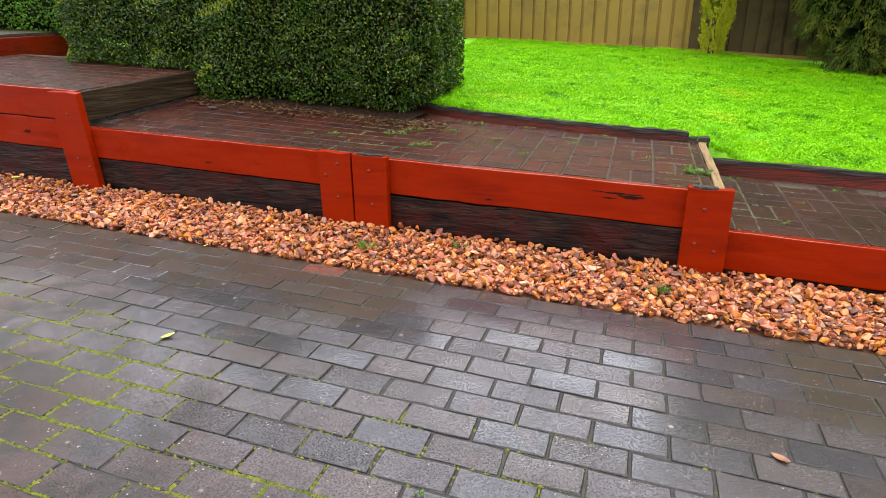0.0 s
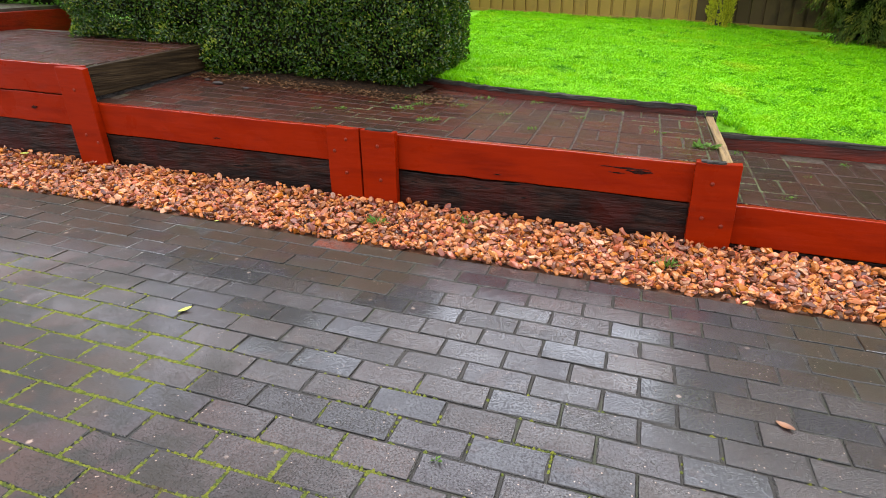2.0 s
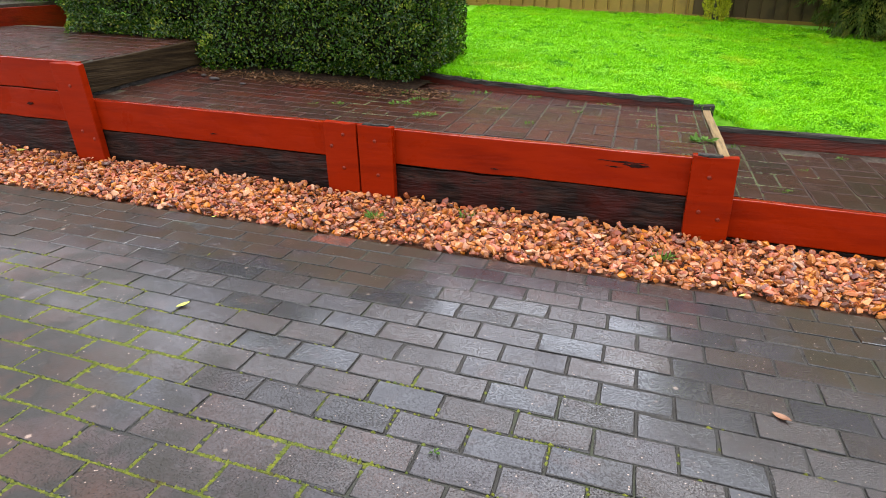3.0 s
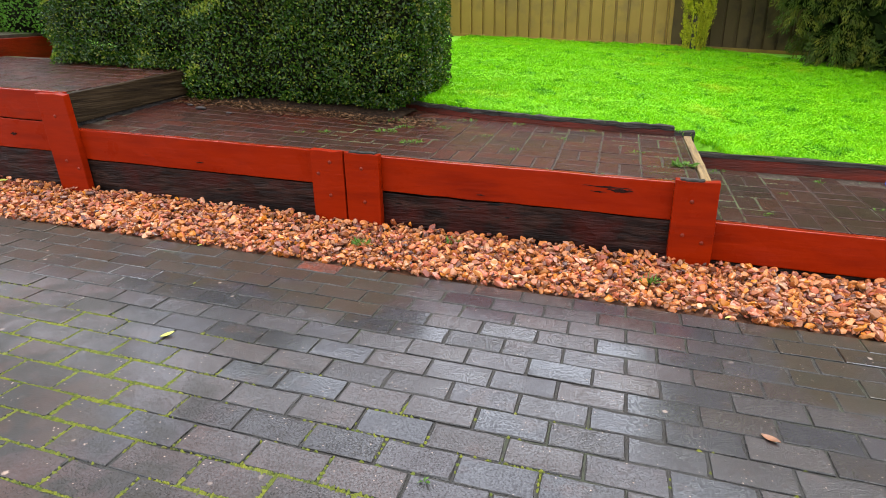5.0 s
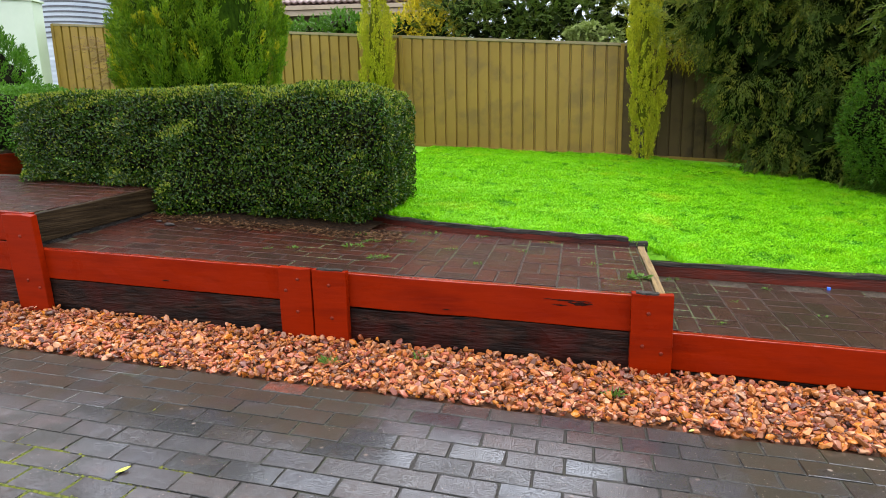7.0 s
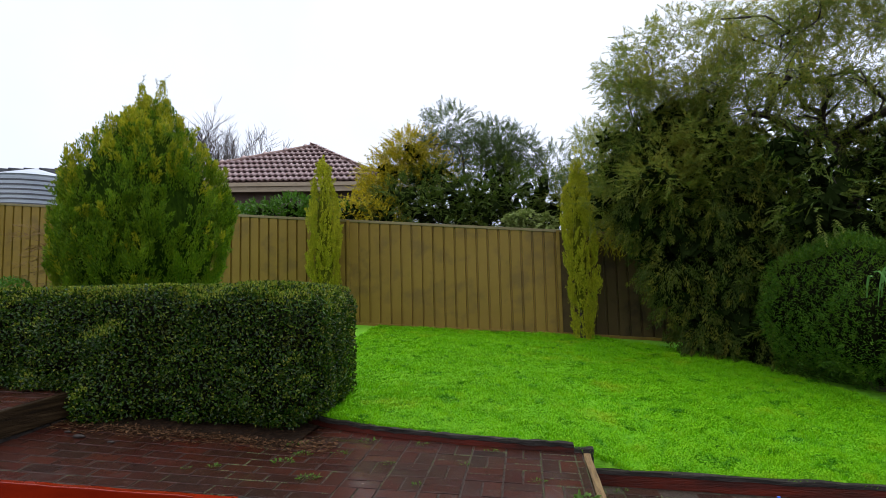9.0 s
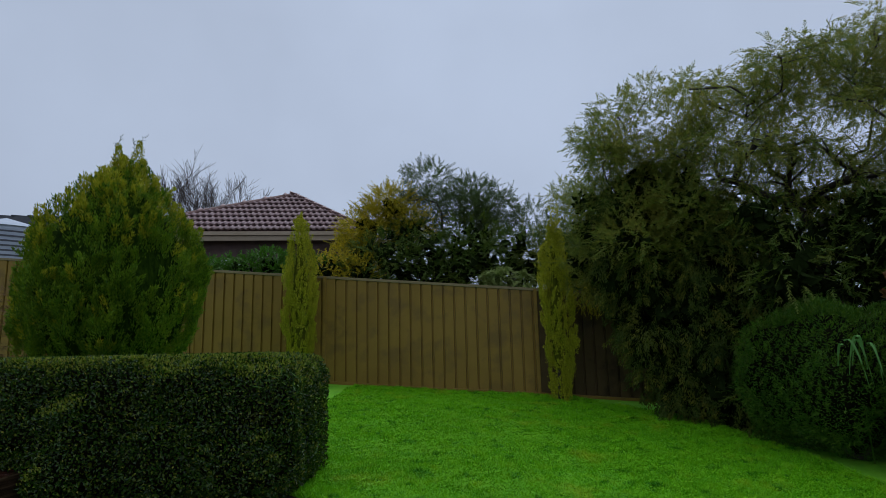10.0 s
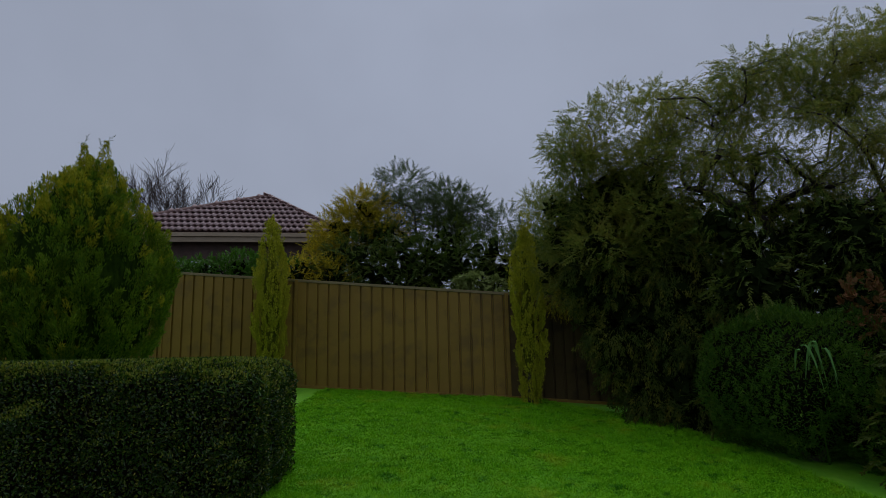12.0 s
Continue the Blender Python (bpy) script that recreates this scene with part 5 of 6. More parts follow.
    plumes("plume", f2, lo2, hi2, 700, 50, 0.1, 0.24, 0.05, 0.05, 0.014, M_BRIGHT, M_BRIGHT, other, rng, 0.9, lambda z: 0 * z, 0.4)


def pencil(x, y, base, zs, rs, seed, label):
    rng = np.random.default_rng(seed)
    ob = thing("pencil_pine", label, "conifer", "pencil pines at the fence", at=(x, y, base))
    def f(p):
        r = np.hypot(p[:, 0] - x - 0.03 * np.sin(p[:, 2] * 2.3 + seed), p[:, 1] - y)
        q = p * np.array([1, 1, 0.4])
        return r - np.interp(p[:, 2], zs, rs, left=-1, right=-1) + 0.015 - 0.08 * wob(q, 7.0, seed) - 0.03 * wob(q, 19.0, seed + 1)
    lo, hi = (x - 0.5, y - 0.5, zs[0]), (x + 0.5, y + 0.5, zs[-1] + 0.05)
    child("trunk", mesh_of("trunk", *tube([(x, y, base - 0.1), (x, y, base + 1.0)], [0.04, 0.03], 8), M_BARK, True), ob)
    # The core's darker colour stands for shade behind the plumes.
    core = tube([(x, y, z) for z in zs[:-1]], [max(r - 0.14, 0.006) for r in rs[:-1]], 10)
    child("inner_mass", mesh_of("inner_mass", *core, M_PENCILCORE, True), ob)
    plumes("plume", f, lo, hi, 620, 56, 0.08, 0.2, 0.036, 0.036, 0.012, M_PENCIL, M_GOLD, ob, rng, 1.0, lambda z: 0.12 + 0 * z, 0.25)


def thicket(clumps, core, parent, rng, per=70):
    """The dense inside of a shrub: broad inner leaves crossing one another within each clump, dark to paint the shade
    there.
    """
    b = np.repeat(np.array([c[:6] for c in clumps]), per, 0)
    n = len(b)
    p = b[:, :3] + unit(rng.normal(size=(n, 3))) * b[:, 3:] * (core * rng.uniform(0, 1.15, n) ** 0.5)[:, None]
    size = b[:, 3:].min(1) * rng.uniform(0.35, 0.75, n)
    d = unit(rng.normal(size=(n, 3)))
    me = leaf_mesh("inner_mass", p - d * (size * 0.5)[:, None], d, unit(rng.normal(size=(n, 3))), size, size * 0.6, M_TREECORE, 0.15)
    return child("inner_mass", me, parent, "inner foliage coloured dark for the shade inside", "stuff")


def tree(name, label, category, base, clumps, radius, mat, n, per, spread, length, width, seed, droop=0.3, bark=None, rise=0.45, twigs=3, hollow=0.5, group="", core=0.0, dense_below=99.0):
    rng = np.random.default_rng(seed)
    ob = thing(name, label, category, group, at=base)
    limbs("limb", base, [c[:3] for c in clumps], radius, bark or M_BARK, ob, rng, rise, twigs)
    sprigs("crown", clumps, n, per, spread, length, width, mat, ob, rng, droop, hollow=hollow)
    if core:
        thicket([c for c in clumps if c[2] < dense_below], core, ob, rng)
    return ob


def lumps(box, n, size, seed, top=None, flat=0.8):
    """Random clumps within a box; top(x) bounds their upper side."""
    r = np.random.default_rng(seed)
    made = []
    while len(made) < n:
        c = r.uniform(box[0], box[1])
        s = size * r.uniform(0.7, 1.3)
        if top is not None and c[2] + s * 0.7 > top(c[0], c[1]):
            continue
        made.append((float(c[0]), float(c[1]), float(c[2]), s * 1.15, s, s * flat))
    return made


def build_trees():
    pencil(-3.27, 9.74, 1.22, [1.2, 1.6, 2.3, 2.9, 3.4, 3.8, 4.15, 4.45], [0.18, 0.26, 0.30, 0.27, 0.21, 0.14, 0.08, 0.02], 71, "slender yellow-green pencil pine in front of the fence")
    pencil(1.06, 9.72, 0.96, [0.94, 1.3, 1.7, 2.2, 2.9, 3.5, 3.85, 4.12], [0.10, 0.16, 0.23, 0.25, 0.2, 0.13, 0.08, 0.02], 72, "slender dull green pencil pine in front of the fence")
    # tall airy tree in the bed, crown rising away from the fence
    def top(x, y):
        k = y / 8.7
        return 1.73 + k * (float(np.interp(x / k, [1.2, 1.5, 1.95, 2.5, 3.2, 3.8, 4.5, 5.1, 7.5], [4.8, 4.9, 5.5, 5.75, 5.85, 6.05, 6.25, 6.5, 7.1])) - 1.78)
    cl = lumps(((1.75, 8.2, 2.9), (3.3, 9.4, 5.6)), 40, 0.34, 81, top, 0.75) + [(1.6, 8.7, 4.85, 0.34, 0.3, 0.2), (1.75, 8.6, 4.4, 0.3, 0.35, 0.3), (2.0, 8.6, 5.2, 0.4, 0.4, 0.25), (2.5, 8.7, 5.45, 0.42, 0.4, 0.25), (1.65, 9.3, 3.5, 0.4, 0.35, 0.4), (1.6, 9.2, 4.0, 0.38, 0.4, 0.3), (2.1, 9.0, 3.9, 0.5, 0.4, 0.5), (2.7, 9.0, 4.3, 0.55, 0.4, 0.5), (1.45, 9.5, 3.0, 0.3, 0.3, 0.4), (1.8, 9.6, 2.8, 0.4, 0.3, 0.4)]
    tree("tree", "dense dark tree with narrow upturned grey-green leaves", "tree", (2.6, 9.3, 0.75), cl, 0.12, M_TREE, 6400, 13, 0.24, 0.066, 0.015, 82, 0.1, rise=0.45, hollow=0.3, core=0.5, dense_below=4.2)
    # airy tree: an arched canopy over open limbs
    cl = [(x, y, top(x, y) - 0.22 + dz, 0.5, 0.42, 0.24) for x, y, dz in [(2.9 + 0.42 * k, 8.0 + 0.55 * ((k * 5) % 3), -0.12 * ((k * 7) % 3)) for k in range(11)]]
    cl += lumps(((3.2, 7.4, 4.4), (7.2, 9.2, 7.0)), 66, 0.34, 83, top, 0.55) + lumps(((3.2, 7.6, 3.4), (7.0, 9.2, 4.6)), 34, 0.36, 106, None, 0.65)
    tree("tree", "tall airy tree with bent dark limbs and feathery leaves", "tree", (4.6, 8.6, 0.5), cl, 0.19, M_TREE, 8400, 14, 0.26, 0.062, 0.0145, 84, 0.4, rise=0.5, twigs=4, hollow=0.25)
    # dense dark shrubs under them
    body = [(2.3, 9.0, 2.9, 0.8, 0.6, 0.9), (2.5, 8.9, 2.0, 0.65, 0.55, 0.9), (2.8, 8.75, 1.25, 0.5, 0.45, 0.65), (2.45, 9.0, 3.7, 0.8, 0.55, 0.8), (3.2, 8.6, 2.4, 0.7, 0.6, 1.4), (3.25, 8.5, 1.1, 0.55, 0.5, 0.6)]
    f, lo, hi = blobs(body, 0.13, 2.6, 17)
    ob = thing("shrub", "dense dark green weeping conifer at the lawn edge", "shrub", at=(2.8, 8.75, 0.72))
    rng = np.random.default_rng(85)
    child("trunk", mesh_of("trunk", *tube([(2.8, 8.75, 0.6), (2.75, 8.8, 1.6)], [0.08, 0.06], 8), M_BARK, True), ob)
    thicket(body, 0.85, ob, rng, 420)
    plumes("plume", f, lo, hi, 2000, 52, 0.16, 0.34, 0.07, 0.05, 0.0125, M_DARKCON, M_OLIVE, ob, rng, -0.75, lambda z: 0.28 + 0 * z, 0.55)
    cl = lumps(((3.4, 7.3, 0.8), (7.0, 8.5, 3.7)), 66, 0.4, 105, lambda x, y: 3.8, 0.8) + [(4.0, 8.6, 2.9, 0.9, 0.5, 0.9), (5.0, 8.5, 2.9, 0.9, 0.5, 0.9), (6.0, 8.4, 2.8, 0.9, 0.5, 1.0), (7.0, 8.2, 2.7, 0.9, 0.5, 1.1), (4.3, 8.6, 1.8, 0.9, 0.5, 0.9), (5.6, 8.4, 1.7, 0.9, 0.5, 0.9), (6.8, 8.0, 1.6, 0.9, 0.5, 1.0), (3.6, 8.9, 3.4, 0.7, 0.4, 0.6), (4.4, 8.0, 2.3, 0.6, 0.45, 0.5), (5.0, 7.9, 2.3, 0.6, 0.45, 0.5), (5.6, 7.8, 2.3, 0.6, 0.45, 0.5), (3.8, 8.1, 2.35, 0.5, 0.4, 0.5)] + [(3.3 + 0.55 * k, 9.2, 3.5 + 0.25 * (k % 2), 0.55, 0.35, 0.6) for k in range(8)] + [(3.7 + 0.6 * k, 9.5, 2.9, 0.6, 0.35, 0.8) for k in range(7)]
    tree("shrub", "broad dark leafy shrub below the trees", "shrub", (4.7, 8.1, 0.55), cl, 0.08, M_DARKLEAF, 6200, 14, 0.2, 0.065, 0.017, 86, 0.35, twigs=1, hollow=0.5, core=0.62)
    f, lo, hi = blobs([(3.95, 7.15, 1.35, 0.82, 0.75, 0.85), (3.55, 7.35, 1.1, 0.5, 0.5, 0.6), (4.6, 6.8, 1.15, 0.7, 0.6, 0.75)], 0.13, 2.6, 15)
    ob = thing("shrub", "rounded bright green dense shrub beside the lawn", "shrub", at=(4.0, 7.1, 0.5))
    rng = np.random.default_rng(87)
    child("stems", mesh_of("stems", *join([tube([(4.0, 7.1, 0.4), (4.0 + a, 7.1 + b, 1.0)], [0.05, 0.02], 6) for a, b in ((0, 0), (0.3, -0.1), (-0.3, 0.1))]), M_BARK), ob)
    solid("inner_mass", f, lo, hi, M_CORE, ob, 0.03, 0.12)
    foliage("leaves", f, lo, hi, 52000, 0.16, 0.05, 0.011, M_SHRUB, ob, rng, 0.35, 0.8, 0.9)
    cl = [(4.6, 5.95, 0.85, 0.6, 0.5, 0.7), (4.9, 6.1, 1.6, 0.6, 0.5, 0.6), (5.3, 5.6, 1.1, 0.7, 0.6, 0.9), (5.4, 6.4, 2.1, 0.6, 0.6, 0.6)]
    tree("shrub", "dark loose shrub at the front of the bed", "shrub", (5.0, 6.0, 0.3), cl, 0.05, M_DARKCON, 900, 16, 0.18, 0.07, 0.024, 88, 0.3, twigs=2, hollow=0.65, core=0.62)
    tree("shrub", "small upright shrub with reddish leaves", "shrub", (4.55, 6.75, 0.4), [(4.5, 6.7, 2.15, 0.2, 0.2, 0.38), (4.62, 6.7, 1.8, 0.26, 0.25, 0.3)], 0.025, M_REDLEAF, 110, 12, 0.12, 0.06, 0.03, 89, 0.0, rise=0.7, twigs=1)
    # strap-leaved plant that arches over the bed
    ob = thing("strap_leaf_plant", "arching pale green strap leaves over the dark bed", "plant", at=(3.9, 6.6, 0.35))
    rng = np.random.default_rng(90)
    stem = tube([(4.1, 7.0, 0.3), (3.9, 6.7, 1.0), (3.74, 6.36, 1.74)], [0.010, 0.007, 0.004], 6)
    child("stem", mesh_of("stem", *stem, M_SHRUB), ob)
    for k in range(8):
        a, L = rng.uniform(0, 6.3), rng.uniform(0.26, 0.40)
        s = Vector((3.74 + rng.uniform(-.16, .16), 6.36 + rng.uniform(-.05, .05), rng.uniform(1.70, 1.84)))
        vs, fs = [], []
        dx, dy = math.cos(a) * 0.42, math.sin(a) * 0.3
        for i in range(7):
            t = i / 6
            c = s + Vector((dx * t * L, dy * t * L, L * (0.5 * t - 1.7 * t * t)))
            w = 0.016 * (1 - t) ** 0.6 + 0.001
            vs += [c + Vector((w, 0, 0.003)), c + Vector((0, 0.002, -0.003)), c - Vector((w, 0, -0.003))]
        for i in range(6):
            fs += [(3 * i, 3 * i + 1, 3 * i + 4, 3 * i + 3), (3 * i + 1, 3 * i + 2, 3 * i + 5, 3 * i + 4)]
        child("leaf", mesh_of("leaf", vs, fs, M_STRAP, True), ob)
    # behind the back fence
    cl = [(-2.75, 12.6, 4.4, 0.62, 0.6, 0.5), (-2.2, 12.5, 4.85, 0.6, 0.55, 0.45), (-2.95, 12.4, 3.8, 0.55, 0.5, 0.45), (-1.8, 12.6, 4.4, 0.55, 0.5, 0.45)]
    tree("shrub", "shrub with yellow flowering sprays behind the fence", "shrub", (-2.3, 12.6, 1.6), cl, 0.06, M_YELLOWSH, 1500, 14, 0.3, 0.085, 0.02, 91, 0.05, hollow=0.4, core=0.4)
    cl = lumps(((-2.2, 12.6, 4.3), (0.9, 13.4, 5.6)), 15, 0.42, 92, lambda x, y: float(np.interp(x, [-2.2, -1.5, -0.7, 0.1, 0.9], [5.4, 6.0, 5.7, 5.6, 5.0])))
    tree("tree", "small open tree with grey-green leaves behind the fence", "tree", (-0.8, 13.0, 1.5), cl, 0.08, M_GREYLEAF, 2300, 14, 0.3, 0.075, 0.017, 93, 0.05, hollow=0.35, rise=0.55)
    cl = [(-2.2, 11.9, 3.6, 0.8, 0.6, 0.55), (-1.2, 11.9, 3.5, 0.8, 0.6, 0.6), (-0.3, 11.9, 3.4, 0.8, 0.6, 0.65), (0.5, 11.8, 3.4, 0.7, 0.6, 0.75), (1.2, 11.8, 3.3, 0.6, 0.5, 0.8), (-1.7, 12.3, 4.0, 0.7, 0.5, 0.5), (-0.4, 12.3, 4.0, 0.7, 0.5, 0.55), (-1.7, 11.8, 3.25, 0.6, 0.4, 0.4), (-0.7, 11.8, 3.2, 0.6, 0.4, 0.4), (0.2, 11.8, 3.1, 0.6, 0.4, 0.4), (-2.6, 11.8, 3.3, 0.5, 0.4, 0.35)]
    tree("shrub", "dark tangled shrubs behind the fence", "shrub", (-0.8, 12.0, 1.5), cl, 0.06, M_DARKLEAF, 2400, 14, 0.26, 0.08, 0.02, 94, 0.2, hollow=0.6, core=0.75)
    cl = lumps(((0.9, 11.8, 3.3), (2.6, 12.8, 5.2)), 15, 0.42, 95, lambda x, y: 5.6)
    tree("tree", "small tree with airy drooping leaves behind the fence", "tree", (1.7, 12.4, 1.4), cl, 0.06, M_TREE, 1700, 14, 0.3, 0.08, 0.015, 96, 0.2, hollow=0.35)
    cl = [(-6.2, 12.1, 3.4, 0.6, 0.5, 0.36), (-5.5, 12.1, 3.45, 0.6, 0.5, 0.38), (-4.8, 12.1, 3.5, 0.6, 0.5, 0.42), (-4.1, 12.1, 3.4, 0.6, 0.5, 0.4), (-3.5, 12.1, 3.3, 0.5, 0.5, 0.4)]
    tree("shrub", "rounded fresh green hedge plants behind the fence", "shrub", (-5.0, 12.1, 1.8), cl, 0.05, M_HEDGE2, 2200, 14, 0.16, 0.055, 0.02, 97, 0.0, hollow=0.7, core=0.55)
    cl = [(-3.3, 11.6, 3.35, 0.45, 0.35, 0.4), (-2.7, 11.6, 3.25, 0.4, 0.35, 0.35)]
    tree("shrub", "yellow-green shrub behind the fence", "shrub", (-3.0, 11.6, 1.6), cl, 0.03, M_YELLOWSH, 320, 14, 0.22, 0.07, 0.018, 98, 0.0, hollow=0.6, core=0.7)
    cl = [(0.25, 10.5, 2.98, 0.22, 0.2, 0.2), (0.55, 10.5, 2.85, 0.2, 0.2, 0.22), (0.0, 10.5, 3.0, 0.16, 0.2, 0.16)]
    tree("climber", "pale variegated climber hanging over the fence top", "climbing plant", (0.3, 10.6, 1.3), cl, 0.02, M_PALELEAF, 330, 12, 0.10, 0.055, 0.03, 99, 0.4, hollow=0.4)
    cl = [(1.9, 9.9, 2.55, 0.4, 0.3, 0.25), (1.6, 10.0, 2.6, 0.3, 0.25, 0.2), (2.3, 9.8, 2.7, 0.4, 0.3, 0.3)]
    tree("shrub", "thin brownish hanging foliage over the fence", "shrub", (2.1, 10.35, 0.8), cl, 0.03, M_YELLOWSH, 160, 14, 0.18, 0.06, 0.014, 100, 0.7, hollow=0.4)
    cl = [(1.45, 10.9, 2.5, 0.4, 0.35, 0.5), (1.9, 10.9, 2.75, 0.5, 0.35, 0.6), (2.4, 10.8, 2.9, 0.5, 0.35, 0.7), (1.5, 11.2, 3.2, 0.5, 0.4, 0.5), (2.1, 11.0, 3.5, 0.6, 0.4, 0.6), (1.75, 11.2, 3.9, 0.4, 0.3, 0.4)]
    tree("shrub", "dark leafy shrub at the corner behind the fence", "shrub", (1.9, 10.9, 1.0), cl, 0.04, M_DARKLEAF, 1600, 16, 0.16, 0.06, 0.02, 103, 0.2, hollow=0.6, core=0.6)
    # bare tree far behind
    ob = thing("bare_tree", "leafless grey tree standing behind the tiled roof", "tree", at=(-16.7, 32.0, 4.0))
    rng = np.random.default_rng(101)
    made = []
    def grow(p, d, length, r, depth):
        e = p + d * length
        m = p.lerp(e, 0.5) + Vector((rng.normal() * 0.04, 0, rng.normal() * 0.04)) * length
        made.append(tube([p, m, e], [r, r * 0.85, r * 0.7], 4))
        if depth == 0:
            return
        for k in range(3 if depth > 1 else 2):
            nd = (d + Vector((rng.normal() * 0.4, rng.normal() * 0.3, rng.normal() * 0.15 + 0.1))).normalized()
            grow(e if k else m, nd, length * rng.uniform(0.6, 0.82), max(r * 0.62, 0.008), depth - 1)
    for k in range(5):
        grow(Vector((-16.7 + (k - 2.0) * 0.3, 32, 4.0)), Vector(((k - 2.0) * 0.11 + rng.normal() * 0.04, 0, 1)).normalized(), 2.75, 0.026, 6)
    child("limb", mesh_of("branches", *join(made), M_BARK), ob)


# ---------------------------------------------------------------- fence and buildings
def fence_top(x):
    return 2.735 - 0.0905 * (x - 0.7)


def build_fence():
    fence = thing("back_fence", "olive-brown ribbed steel fence with top rail along the lawn", "fence", at=(-3.0, 10.15, 1.2))
    posts = [0.75, -2.96, -5.4, -7.8, -10.2]
    spans = [(3.2, 0.78)] + [(posts[k] - 0.03, posts[k + 1] + 0.03) for k in range(len(posts) - 1)]
    for x1, x0 in spans:
        x1, x0 = max(x0, x1), min(x0, x1)
        n = max(1, round((x1 - x0) / 0.19))
        step = (x1 - x0) / n
        vs, fs = [], []
        prof = []
        for k in range(n):
            a = x0 + k * step
            prof += [(a, 0.0), (a + step - 0.040, 0.0), (a + step - 0.034, 0.034), (a + step - 0.006, 0.034)]
        prof.append((x1, 0.0))
        for x, d in prof:
            for back in (0, 0.003):
                vs += [(x, 10.15 + d + back, float(lawn_z(x, 10.15)) - 0.06), (x, 10.15 + d + back, fence_top(x) - 0.015)]
        for k in range(len(prof) - 1):
            a, b = 4 * k, 4 * (k + 1)
            fs += [(a, b, b + 1, a + 1), (a + 3, b + 3, b + 2, a + 2), (a + 1, b + 1, b + 3, a + 3)]
        if x0 > 0:
            child("sheet", mesh_of("sheet", vs, fs, M_FENCE_DARK), fence, "dark brown sheet")
        else:
            child("sheet", mesh_of("sheet", vs, fs, M_FENCE), fence)
        bm = grid_box(x0 - 0.03, x1 + 0.03, 10.135, 10.19, -0.03, 0.015, (4, 1, 1), 0.004)
        for v in bm.verts:
            v.co.z += fence_top(v.co.x)
        me = bpy.data.meshes.new("top_rail")
        bm.to_mesh(me)
        me.materials.append(M_RAIL)
        child("top_rail", me, fence)
        bm = grid_box(x0 - 0.03, x1 + 0.03, 10.138, 10.19, -0.05, 0.035, (4, 1, 1), 0.004)
        for v in bm.verts:
            v.co.z += float(lawn_z(v.co.x, 10.15))
        me = bpy.data.meshes.new("bottom_rail")
        bm.to_mesh(me)
        me.materials.append(M_FENCE)
        child("bottom_rail", me, fence)
    for x in posts:
        bm = grid_box(x - 0.03, x + 0.03, 10.132, 10.195, float(lawn_z(x, 10.15)) - 0.1, fence_top(x) + 0.0, (1, 1, 1), 0.004)
        me = bpy.data.meshes.new("fence_post")
        bm.to_mesh(me)
        me.materials.append(M_FENCE)
        child("fence_post", me, fence)
    side = thing("side_fence", "dark olive steel fence behind the trees", "fence", at=(6.8, 6.0, 0.5))
    bm = grid_box(3.2, 9.0, 10.16, 10.2, 0.2, 2.3, (20, 1, 1))
    for v in bm.verts:
        v.co.z += -0.06 * (v.co.x - 3.2)
    me = bpy.data.meshes.new("sheet")
    bm.to_mesh(me)
    me.materials.append(M_FENCE_DARK)
    child("sheet", me, side)
    bm = grid_box(8.2, 8.24, 2.5, 10.15, -0.5, 1.95, (1, 20, 1))
    me = bpy.data.meshes.new("sheet")
    bm.to_mesh(me)
    me.materials.append(M_FENCE_DARK)
    child("sheet", me, side)


